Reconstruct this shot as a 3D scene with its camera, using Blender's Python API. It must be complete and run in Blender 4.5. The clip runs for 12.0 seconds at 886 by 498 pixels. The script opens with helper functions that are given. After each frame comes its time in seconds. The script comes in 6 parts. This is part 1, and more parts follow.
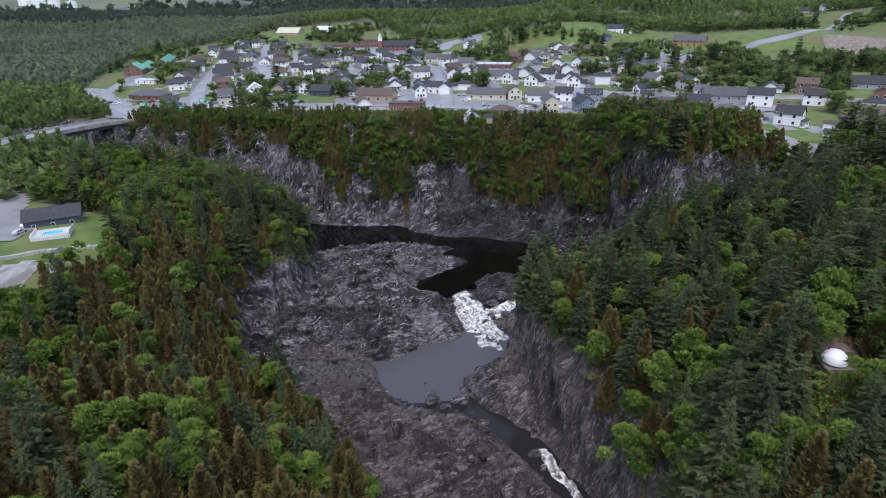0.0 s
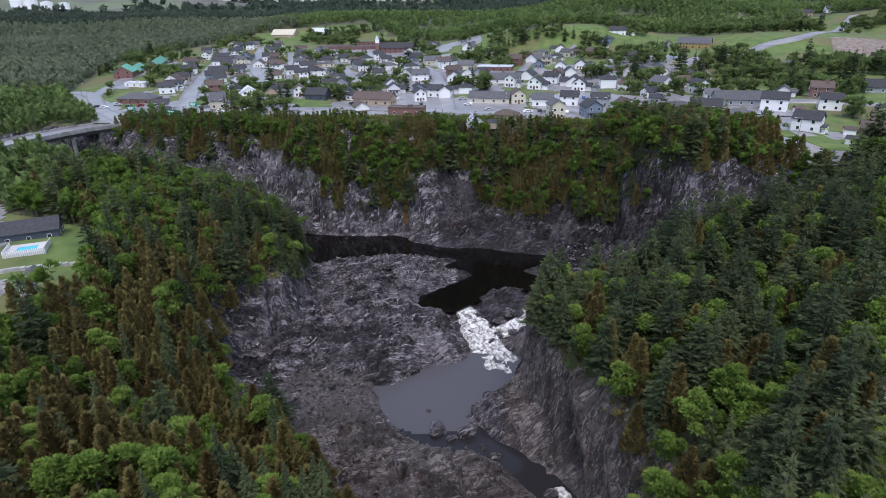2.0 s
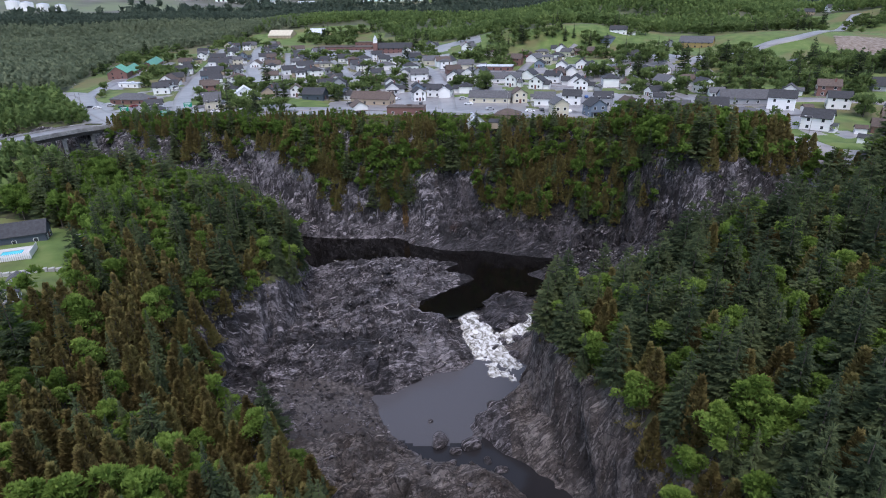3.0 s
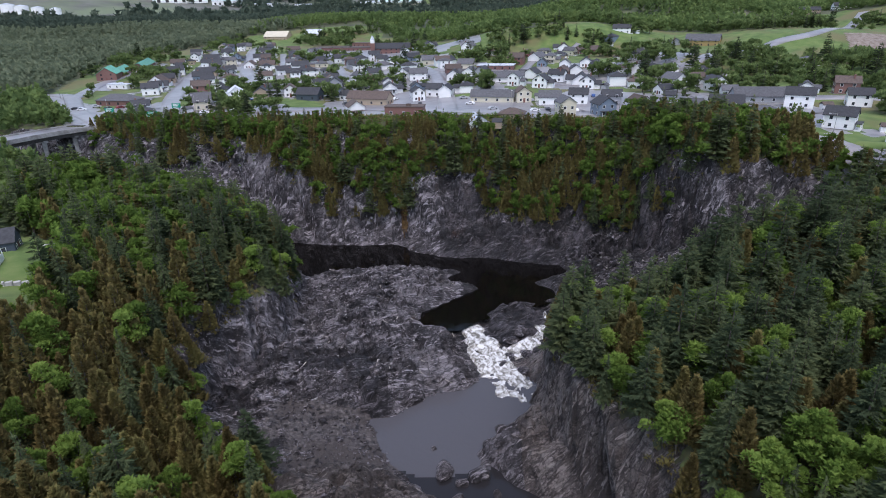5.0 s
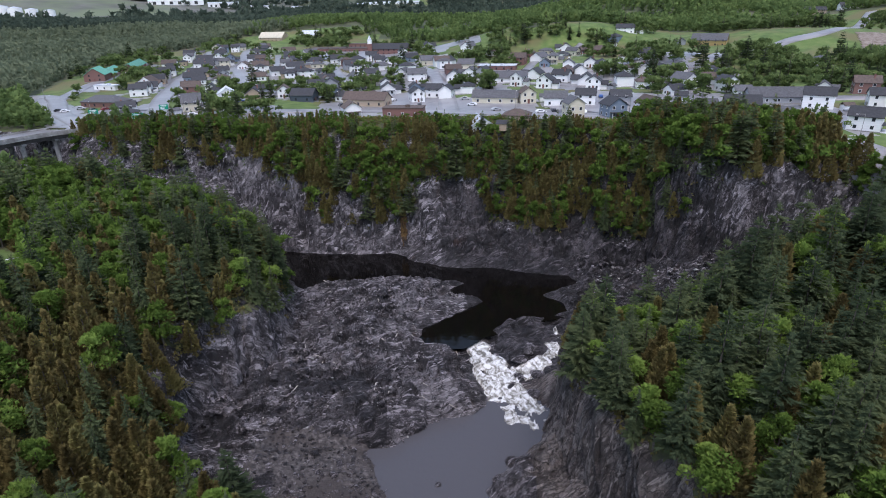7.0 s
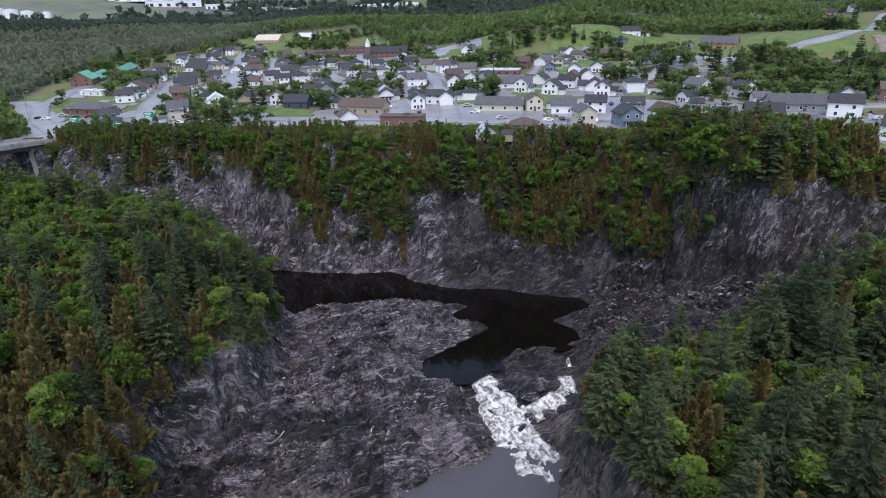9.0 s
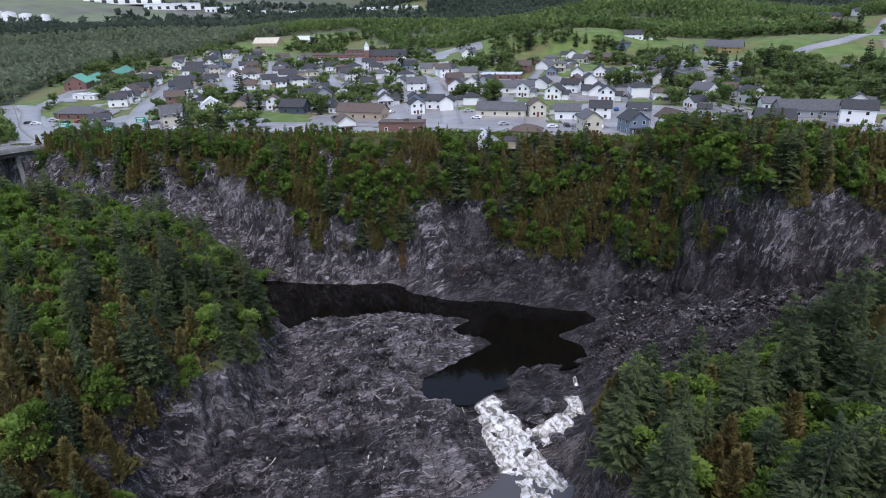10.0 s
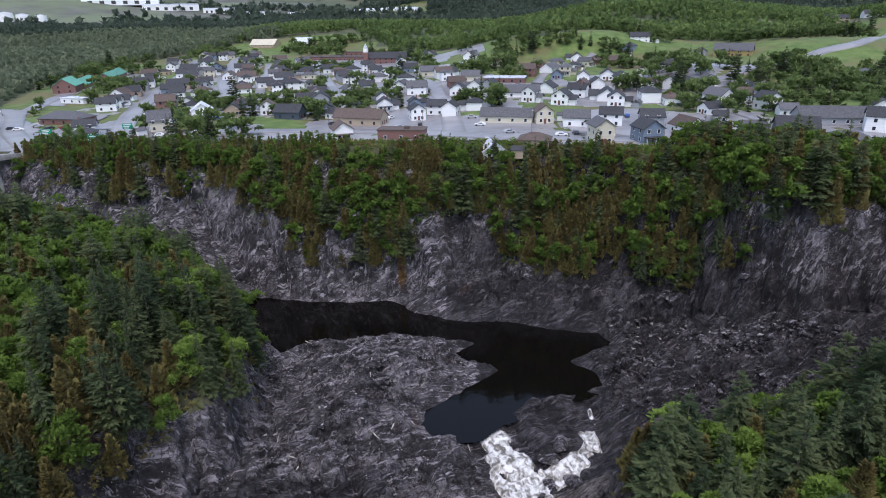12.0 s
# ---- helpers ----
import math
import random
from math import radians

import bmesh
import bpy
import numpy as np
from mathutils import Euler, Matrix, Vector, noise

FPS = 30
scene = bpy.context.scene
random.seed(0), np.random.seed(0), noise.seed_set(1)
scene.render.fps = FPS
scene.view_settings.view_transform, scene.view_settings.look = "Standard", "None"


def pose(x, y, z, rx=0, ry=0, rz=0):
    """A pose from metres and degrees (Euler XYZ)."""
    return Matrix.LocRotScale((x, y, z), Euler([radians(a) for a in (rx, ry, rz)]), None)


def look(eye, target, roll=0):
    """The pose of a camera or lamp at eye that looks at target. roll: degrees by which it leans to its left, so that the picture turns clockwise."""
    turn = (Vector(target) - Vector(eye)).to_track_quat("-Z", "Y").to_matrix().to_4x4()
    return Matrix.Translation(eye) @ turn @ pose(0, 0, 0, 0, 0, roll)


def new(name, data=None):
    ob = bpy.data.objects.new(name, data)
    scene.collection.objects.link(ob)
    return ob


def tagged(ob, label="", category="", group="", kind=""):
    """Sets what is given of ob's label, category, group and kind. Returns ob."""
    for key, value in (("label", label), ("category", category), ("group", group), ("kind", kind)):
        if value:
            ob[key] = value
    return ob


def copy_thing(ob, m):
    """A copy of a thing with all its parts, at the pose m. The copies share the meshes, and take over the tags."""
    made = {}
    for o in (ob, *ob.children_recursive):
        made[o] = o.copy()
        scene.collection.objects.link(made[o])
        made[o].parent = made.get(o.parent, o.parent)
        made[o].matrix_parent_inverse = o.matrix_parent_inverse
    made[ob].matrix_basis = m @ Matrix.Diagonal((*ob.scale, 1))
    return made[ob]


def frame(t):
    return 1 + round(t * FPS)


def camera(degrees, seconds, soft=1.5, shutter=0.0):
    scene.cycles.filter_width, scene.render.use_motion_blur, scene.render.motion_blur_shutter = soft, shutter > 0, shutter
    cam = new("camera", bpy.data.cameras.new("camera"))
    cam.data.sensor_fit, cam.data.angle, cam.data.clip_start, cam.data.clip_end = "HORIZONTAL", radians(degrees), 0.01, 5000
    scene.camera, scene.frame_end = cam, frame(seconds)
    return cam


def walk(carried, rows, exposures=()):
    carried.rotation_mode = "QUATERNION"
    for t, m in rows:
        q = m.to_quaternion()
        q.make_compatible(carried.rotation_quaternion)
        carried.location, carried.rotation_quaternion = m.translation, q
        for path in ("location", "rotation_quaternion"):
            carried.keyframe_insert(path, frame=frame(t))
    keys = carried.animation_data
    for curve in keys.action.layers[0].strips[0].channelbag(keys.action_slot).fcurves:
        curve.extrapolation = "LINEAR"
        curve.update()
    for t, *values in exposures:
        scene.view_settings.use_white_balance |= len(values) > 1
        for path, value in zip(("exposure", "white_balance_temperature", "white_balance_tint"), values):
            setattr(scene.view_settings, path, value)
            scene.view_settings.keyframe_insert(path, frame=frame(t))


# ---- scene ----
cam = camera(75.0, 12.0, 1.0)
PATH = [
    (0, (-1.176, 12.72, 98.596), (-1.236, 14.553, 97.8), -1.1),
    (0.5, (-2.097, 16.102, 98.757), (-2.146, 17.936, 97.961), -1.0),
    (1, (-2.715, 19.393, 98.878), (-2.764, 21.228, 98.082), -1.0),
    (1.5, (-3.619, 22.448, 98.545), (-3.665, 24.284, 97.753), -1.0),
    (2, (-4.105, 25.295, 97.592), (-4.151, 27.132, 96.802), -1.0),
    (2.5, (-4.728, 28.14, 96.62), (-4.771, 29.978, 95.833), -1.1),
    (3, (-5.291, 31.171, 95.615), (-5.331, 33.011, 94.83), -1.1),
    (3.2, (-5.627, 32.432, 95.464), (-5.665, 34.27, 94.676), -1.1),
    (5, (-6.69, 43.979, 91.983), (-6.725, 45.823, 91.207), -1.3),
    (5.5, (-7.091, 46.947, 91.271), (-7.124, 48.791, 90.498), -1.3),
    (6, (-7.495, 49.973, 90.391), (-7.527, 51.818, 89.621), -1.3),
    (6.5, (-7.954, 53.339, 89.568), (-7.983, 55.186, 88.8), -1.3),
    (7, (-8.437, 56.902, 89.406), (-8.463, 58.748, 88.638), -1.3),
    (7.2, (-8.871, 58.357, 89.624), (-8.893, 60.202, 88.851), -1.3),
    (9, (-9.473, 72.932, 89.489), (-9.496, 74.781, 88.726), -1.3),
    (9.5, (-9.789, 76.741, 89.385), (-9.809, 78.591, 88.627), -1.2),
    (10, (-10.0, 80.442, 89.355), (-10.02, 82.295, 88.601), -1.2),
    (10.5, (-10.111, 83.82, 89.267), (-10.131, 85.673, 88.514), -1.2),
    (11, (-10.386, 87.017, 89.134), (-10.406, 88.871, 88.384), -1.1),
    (11.5, (-10.891, 90.123, 89.182), (-10.907, 91.978, 88.432), -1.1),
    (12, (-11.191, 93.33, 89.433), (-11.208, 95.184, 88.683), -1.1),
]
walk(cam, [(t, look(eye, target, roll)) for t, eye, target, roll in PATH])


# ---------------------------------------------------------------- world, light, exposure
world = bpy.data.worlds.new("overcast_evening")
scene.world = world
world.use_nodes = True
wn, wl = world.node_tree.nodes, world.node_tree.links
sky = wn.new("ShaderNodeTexSky")
sky.sky_type, sky.sun_disc = "NISHITA", False
sky.sun_elevation, sky.sun_rotation = radians(66), radians(178)
sky.air_density, sky.dust_density, sky.ozone_density = 1.0, 1.8, 2.8
cloud = wn.new("ShaderNodeHueSaturation")        # the cloud sheet takes most of the blue out of the sky
cloud.inputs["Saturation"].default_value = 0.85
wl.new(sky.outputs[0], cloud.inputs["Color"])
wl.new(cloud.outputs[0], wn["Background"].inputs[0])
wn["Background"].inputs[1].default_value = 0.148
sun = new("sun", bpy.data.lights.new("sun", "SUN"))
sun.data.energy, sun.data.angle, sun.data.color = 0.95, radians(30), (1.0, 0.91, 0.985)
sun.matrix_world = look((0, 0, 300), (-5, 133, 0))
scene.view_settings.exposure = 0.92


# ---------------------------------------------------------------- materials
def shade(name, colours, scale=1.0, rough=0.85, bump=0.3, bump_scale=None, detail=6.0, metal=0.0, per_object=0.0, per_island=0.0, stretch=(1, 1, 1),
          stain=None, stain_scale=0.05, coat=0.0, depth=0.08):
    """A surface of two or more colours mixed by noise at two scales, with relief."""
    m = bpy.data.materials.new(name)
    m.use_nodes = True
    n, l = m.node_tree.nodes, m.node_tree.links
    b = n["Principled BSDF"]
    b.inputs["Roughness"].default_value, b.inputs["Metallic"].default_value = rough, metal
    co, mp = n.new("ShaderNodeNewGeometry"), n.new("ShaderNodeMapping")
    mp.inputs["Scale"].default_value = stretch
    l.new(co.outputs["Position"], mp.inputs["Vector"])
    noise1 = n.new("ShaderNodeTexNoise")
    noise1.inputs["Scale"].default_value, noise1.inputs["Detail"].default_value = scale, detail
    l.new(mp.outputs[0], noise1.inputs["Vector"])
    ramp = n.new("ShaderNodeValToRGB")
    while len(ramp.color_ramp.elements) < len(colours):
        ramp.color_ramp.elements.new(0.5)
    for i, (e, c) in enumerate(zip(ramp.color_ramp.elements, colours)):
        e.position = 0.3 + 0.4 * i / max(1, len(colours) - 1)
        e.color = (*c, 1)
    factor = noise1.outputs["Fac"]
    if per_object or per_island:
        add = n.new("ShaderNodeMath")
        add.operation = "MULTIPLY_ADD"
        src = n.new("ShaderNodeObjectInfo").outputs["Random"] if per_object else co.outputs["Random Per Island"]
        centre = n.new("ShaderNodeMath")
        centre.operation, centre.inputs[1].default_value = "SUBTRACT", 0.5
        l.new(src, centre.inputs[0])
        l.new(centre.outputs[0], add.inputs[0])
        add.inputs[1].default_value = per_object or per_island
        l.new(factor, add.inputs[2])
        factor = add.outputs[0]
    l.new(factor, ramp.inputs[0])
    colour = ramp.outputs[0]
    if stain:
        noise2, r2, mix = n.new("ShaderNodeTexNoise"), n.new("ShaderNodeValToRGB"), n.new("ShaderNodeMix")
        noise2.inputs["Scale"].default_value, noise2.inputs["Detail"].default_value = stain_scale, 4.0
        l.new(mp.outputs[0], noise2.inputs["Vector"])
        r2.color_ramp.elements[0].position, r2.color_ramp.elements[1].position = 0.48, 0.62
        l.new(noise2.outputs["Fac"], r2.inputs[0])
        mix.data_type = "RGBA"
        l.new(r2.outputs[0], mix.inputs[0])
        l.new(colour, mix.inputs[6])
        mix.inputs[7].default_value = (*stain, 1)
        colour = mix.outputs[2]
    l.new(colour, b.inputs["Base Color"])
    if bump:
        n3, bp = n.new("ShaderNodeTexNoise"), n.new("ShaderNodeBump")
        n3.inputs["Scale"].default_value, n3.inputs["Detail"].default_value = bump_scale or scale * 3, 5.0
        l.new(mp.outputs[0], n3.inputs["Vector"])
        l.new(n3.outputs["Fac"], bp.inputs["Height"])
        bp.inputs["Strength"].default_value, bp.inputs["Distance"].default_value = bump, depth
        l.new(bp.outputs[0], b.inputs["Normal"])
    return m


def leafy(name, dark, mid, light, wood_scale=0.16, per_object=0.5, island=0.35):
    """Foliage: hue from tree to tree and from leaf clump to leaf clump, a little light passing through."""
    m = bpy.data.materials.new(name)
    m.use_nodes = True
    n, l = m.node_tree.nodes, m.node_tree.links
    b = n["Principled BSDF"]
    g, info, noise1 = n.new("ShaderNodeNewGeometry"), n.new("ShaderNodeObjectInfo"), n.new("ShaderNodeTexNoise")
    noise1.inputs["Scale"].default_value, noise1.inputs["Detail"].default_value = wood_scale, 2.0
    l.new(g.outputs["Position"], noise1.inputs["Vector"])
    a1, a2 = n.new("ShaderNodeMath"), n.new("ShaderNodeMath")
    a1.operation = a2.operation = "MULTIPLY_ADD"
    l.new(info.outputs["Random"], a1.inputs[0])
    a1.inputs[1].default_value = per_object
    l.new(noise1.outputs["Fac"], a1.inputs[2])
    l.new(g.outputs["Random Per Island"], a2.inputs[0])
    a2.inputs[1].default_value = island
    l.new(a1.outputs[0], a2.inputs[2])
    sub = n.new("ShaderNodeMath")
    sub.operation, sub.inputs[1].default_value = "SUBTRACT", (per_object + island) / 2
    l.new(a2.outputs[0], sub.inputs[0])
    ramp = n.new("ShaderNodeValToRGB")
    ramp.color_ramp.elements.new(0.5)
    for e, p, c in zip(ramp.color_ramp.elements, (0.22, 0.5, 0.8), (dark, mid, light)):
        e.position, e.color = p, (*c, 1)
    l.new(sub.outputs[0], ramp.inputs[0])
    diffuse, through_leaf, both = n.new("ShaderNodeBsdfDiffuse"), n.new("ShaderNodeBsdfTranslucent"), n.new("ShaderNodeMixShader")
    both.inputs[0].default_value = 0.42
    l.new(ramp.outputs[0], diffuse.inputs["Color"])
    l.new(ramp.outputs[0], through_leaf.inputs["Color"])
    lean, tidy = n.new("ShaderNodeVectorMath"), n.new("ShaderNodeVectorMath")
    lean.operation, tidy.operation = "ADD", "NORMALIZE"
    lean.inputs[1].default_value = (0, 0, 0.9)
    l.new(g.outputs["Normal"], lean.inputs[0])
    l.new(lean.outputs[0], tidy.inputs[0])
    l.new(tidy.outputs[0], diffuse.inputs["Normal"])
    l.new(diffuse.outputs[0], both.inputs[1])
    l.new(through_leaf.outputs[0], both.inputs[2])
    l.new(both.outputs[0], n["Material Output"].inputs["Surface"])
    n.remove(b)
    return m


def rock_material(name, dark, mid, pale, rust, wet=0.0):
    """Folded slate: pale and dark bands along the tilted beds, joints, lichen, rust streaks that run down."""
    m = bpy.data.materials.new(name)
    m.use_nodes = True
    n, l = m.node_tree.nodes, m.node_tree.links
    b = n["Principled BSDF"]
    g = n.new("ShaderNodeNewGeometry")

    def noise_at(scale, detail=6.0, vec=None, rough=0.6):
        t = n.new("ShaderNodeTexNoise")
        t.inputs["Scale"].default_value, t.inputs["Detail"].default_value, t.inputs["Roughness"].default_value = scale, detail, rough
        l.new(vec or g.outputs["Position"], t.inputs["Vector"])
        return t.outputs["Fac"]

    def mapped(rot, scale):
        mp = n.new("ShaderNodeMapping")
        mp.inputs["Rotation"].default_value, mp.inputs["Scale"].default_value = [radians(a) for a in rot], scale
        l.new(g.outputs["Position"], mp.inputs["Vector"])
        return mp.outputs[0]

    def ramped(fac, stops):
        r = n.new("ShaderNodeValToRGB")
        while len(r.color_ramp.elements) < len(stops):
            r.color_ramp.elements.new(0.5)
        for e, (p, c) in zip(r.color_ramp.elements, stops):
            e.position, e.color = p, (*c, 1)
        l.new(fac, r.inputs[0])
        return r.outputs[0]

    def mixed(fac, a, c):
        mx = n.new("ShaderNodeMix")
        mx.data_type = "RGBA"
        l.new(fac, mx.inputs[0])
        l.new(a, mx.inputs[6])
        if isinstance(c, tuple):
            mx.inputs[7].default_value = (*c, 1)
        else:
            l.new(c, mx.inputs[7])
        return mx.outputs[2]

    def bedded(across, along, down):
        """Coordinates on the tilted beds, which strike east by north and stand nearly upright."""
        out = n.new("ShaderNodeCombineXYZ")
        for k, (axis, f) in enumerate((((0.359, -0.924, -0.13), across), ((0.932, 0.362, 0.0), along), ((0.047, -0.121, 0.991), down))):
            dot = n.new("ShaderNodeVectorMath")
            dot.operation = "DOT_PRODUCT"
            dot.inputs[1].default_value = [f * a for a in axis]
            l.new(g.outputs["Position"], dot.inputs[0])
            l.new(dot.outputs["Value"], out.inputs[k])
        return out.outputs[0]

    beds = bedded(1.0, 0.45, 0.5)
    bend, sheared = n.new("ShaderNodeTexNoise"), n.new("ShaderNodeMix")
    bend.inputs["Scale"].default_value, bend.inputs["Detail"].default_value = 0.25, 4.0
    l.new(g.outputs["Position"], bend.inputs["Vector"])
    sheared.data_type = "VECTOR"
    sheared.inputs[0].default_value = 0.88
    far_bend = n.new("ShaderNodeVectorMath")
    far_bend.operation, far_bend.inputs[3].default_value = "SCALE", 26.0
    l.new(bend.outputs["Color"], far_bend.inputs[0])
    l.new(far_bend.outputs[0], sheared.inputs[4])
    l.new(beds, sheared.inputs[5])
    warped = sheared.outputs[1]
    def facets(size):
        vor = n.new("ShaderNodeTexVoronoi")
        vor.inputs["Scale"].default_value, vor.inputs["Randomness"].default_value = size, 1.0
        l.new(warped, vor.inputs["Vector"])
        sep = n.new("ShaderNodeSeparateColor")
        l.new(vor.outputs["Color"], sep.inputs[0])
        return sep.outputs[0]

    big = noise_at(0.11, 5, None, 0.65)
    col = ramped(noise_at(1.5, 10, warped, 0.85), [(0.43, dark), (0.51, mid), (0.6, pale)])
    col = mixed(ramped(facets(0.3), [(0.35, (0, 0, 0)), (0.6, (0.7, 0.7, 0.7))]), col, ramped(noise_at(1.7, 8, warped, 0.8), [(0.4, dark), (0.56, mid), (0.68, pale)]))
    col = mixed(ramped(facets(0.85), [(0.75, (0, 0, 0)), (0.85, (0.35, 0.35, 0.35))]), col, pale)
    col = mixed(ramped(big, [(0.48, (0, 0, 0)), (0.6, (0.75, 0.75, 0.75))]), col, dark)
    bands = bedded(0.45, 0.06, 0.12)
    col = mixed(ramped(noise_at(0.55, 5, bands, 0.7), [(0.53, (0, 0, 0)), (0.6, (0.75, 0.75, 0.75))]), col, dark)
    weather = mapped((0, 0, 20), (1, 1, 0.35))
    col = mixed(ramped(noise_at(0.09, 6, weather, 0.75), [(0.53, (0, 0, 0)), (0.6, (0.3, 0.3, 0.3))]), col, pale)
    streak = mapped((0, 0, 0), (1, 1, 0.12))
    col = mixed(ramped(noise_at(0.12, 4, streak), [(0.62, (0, 0, 0)), (0.74, (0.6, 0.6, 0.6))]), col, rust)
    thin = bedded(2.4, 0.16, 0.4)
    col = mixed(ramped(noise_at(0.9, 4, thin, 0.6), [(0.54, (0, 0, 0)), (0.6, (0.8, 0.8, 0.8))]), col, dark)
    veins = bedded(1.4, 0.14, 0.3)
    col = mixed(ramped(noise_at(1.1, 6, veins), [(0.57, (0, 0, 0)), (0.63, (0.8, 0.8, 0.8))]), col, pale)
    flecks = ramped(noise_at(2.2, 4), [(0.665, (0, 0, 0)), (0.72, (0.7, 0.7, 0.7))])
    col = mixed(flecks, col, tuple(min(1, 1.6 * c) for c in pale))
    cracks = None
    for size, strength in ((0.3, 0.02), (0.8, 0.03)):
        vor = n.new("ShaderNodeTexVoronoi")
        vor.feature = "DISTANCE_TO_EDGE"
        vor.inputs["Scale"].default_value = size
        l.new(warped, vor.inputs["Vector"])
        col = mixed(ramped(vor.outputs["Distance"], [(0.0, (0.9, 0.9, 0.9)), (strength, (0, 0, 0))]), col, tuple(0.5 * c for c in dark))
        cracks = cracks or vor.outputs["Distance"]
    l.new(col, b.inputs["Base Color"])
    rr = ramped(noise_at(0.3, 4), [(0.35, (0.5 - wet,) * 3), (0.6, (0.9,) * 3)])
    l.new(rr, b.inputs["Roughness"])
    b1, b2 = n.new("ShaderNodeBump"), n.new("ShaderNodeBump")
    b1.inputs["Distance"].default_value, b1.inputs["Strength"].default_value = 3.0, 0.7
    l.new(cracks, b1.inputs["Height"])
    b2.inputs["Distance"].default_value, b2.inputs["Strength"].default_value = 1.5, 1.0
    l.new(noise_at(1.3, 10, warped, 0.8), b2.inputs["Height"])
    l.new(b1.outputs[0], b2.inputs["Normal"])
    l.new(b2.outputs[0], b.inputs["Normal"])
    return m


ROCK = rock_material("slate", (0.018, 0.0158, 0.018), (0.104, 0.092, 0.1), (0.54, 0.5, 0.53), (0.09, 0.05, 0.03))
RUST_ROCK = rock_material("rusty_rock", (0.05, 0.025, 0.01), (0.16, 0.085, 0.02), (0.26, 0.16, 0.05), (0.2, 0.09, 0.02))
# black slate whose colour also holds the shade of the north-east walls
SHADED_BLACK_ROCK = rock_material("shaded_wet_slate", (0.008, 0.007, 0.0082), (0.029, 0.0255, 0.029), (0.2, 0.18, 0.195), (0.06, 0.03, 0.02), 0.15)
BROWN_ROCK = rock_material("worn_brown_rock", (0.045, 0.037, 0.035), (0.185, 0.155, 0.146), (0.4, 0.355, 0.335), (0.11, 0.06, 0.04))
FOREST_FLOOR = shade("forest_floor", [(0.03, 0.031, 0.018), (0.06, 0.062, 0.026), (0.075, 0.105, 0.03)], 0.4, 0.95, 0.5)
GRASS = shade("grass", [(0.06, 0.1, 0.024), (0.095, 0.148, 0.036), (0.14, 0.18, 0.055)], 0.15, 0.95, 0.4, 4.0, stain=(0.13, 0.12, 0.05), stain_scale=0.03)
GRAVEL = shade("gravel", [(0.12, 0.09, 0.07), (0.2, 0.16, 0.13), (0.27, 0.23, 0.2)], 0.4, 0.95, 0.6, 5.0)
RIVER_GRAVEL = shade("river_gravel", [(0.022, 0.019, 0.019), (0.062, 0.054, 0.053), (0.15, 0.135, 0.13)], 1.1, 0.9, 0.9, 2.5, stain=(0.05, 0.042, 0.04), stain_scale=0.12, depth=0.4)
ASPHALT = shade("wet_asphalt", [(0.17, 0.163, 0.168), (0.25, 0.24, 0.246)], 0.25, 0.38, 0.15, 8.0, stain=(0.27, 0.26, 0.265), stain_scale=0.07)
FAR_WOOD = shade("distant_woodland", [(0.04, 0.052, 0.028), (0.065, 0.08, 0.04), (0.1, 0.115, 0.058)], 0.05, 0.95, 0.8, 0.2, stain=(0.10, 0.10, 0.055), stain_scale=0.004)
FAR_FIELD = shade("far_fields", [(0.07, 0.075, 0.056), (0.1, 0.102, 0.085), (0.15, 0.147, 0.132)], 0.012, 0.95, 0.2, stain=(0.13, 0.16, 0.09), stain_scale=0.004)
BARK = shade("bark", [(0.06, 0.05, 0.04), (0.14, 0.12, 0.10)], 3.0, 0.95, 0.6)
CEDAR = leafy("cedar_foliage", (0.1, 0.08, 0.033), (0.168, 0.138, 0.055), (0.222, 0.205, 0.078))
SPRUCE = leafy("spruce_foliage", (0.059, 0.08, 0.045), (0.093, 0.12, 0.061), (0.131, 0.16, 0.076))
PINE = leafy("pine_foliage", (0.057, 0.078, 0.043), (0.089, 0.116, 0.06), (0.131, 0.16, 0.076))
MAPLE = leafy("maple_foliage", (0.085, 0.135, 0.03), (0.135, 0.211, 0.045), (0.205, 0.291, 0.069))
GREY_GREEN_LEAF = leafy("grey_green_foliage", (0.125, 0.15, 0.095), (0.17, 0.2, 0.126), (0.225, 0.26, 0.16), 0.02, 0.0, 0.22)
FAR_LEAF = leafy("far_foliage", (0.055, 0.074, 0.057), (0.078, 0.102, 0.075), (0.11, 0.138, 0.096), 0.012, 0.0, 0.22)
GARDEN = leafy("garden_foliage", (0.08, 0.118, 0.044), (0.13, 0.18, 0.065), (0.2, 0.26, 0.098), 0.08, 0.0, 0.35)
SPRING_LEAF = leafy("spring_foliage", (0.095, 0.138, 0.052), (0.14, 0.2, 0.07), (0.2, 0.265, 0.091), 0.03, 0.0, 0.25)


# ---------------------------------------------------------------- the lie of the land
# z = 0 is the dark pool above the rapids; the town stands on a plateau about 49 m above it.
def smooth(a, b, v):
    s = np.clip((v - a) / (b - a), 0.0, 1.0)
    return s * s * (3 - 2 * s)


def polygon_distance(px, py, poly):
    """Signed distance to a closed outline, negative inside."""
    best = np.full(px.shape, 1e9)
    inside = np.zeros(px.shape, bool)
    n = len(poly)
    for i in range(n):
        ax, ay = poly[i]
        bx, by = poly[(i + 1) % n]
        ex, ey = bx - ax, by - ay
        s = np.clip(((px - ax) * ex + (py - ay) * ey) / (ex * ex + ey * ey), 0, 1)
        best = np.minimum(best, (px - ax - s * ex) ** 2 + (py - ay - s * ey) ** 2)
        cross = ((ay > py) != (by > py)) & (px < ex * (py - ay) / (ey if ey else 1e-9) + ax)
        inside ^= cross
    return np.where(inside, -np.sqrt(best), np.sqrt(best))


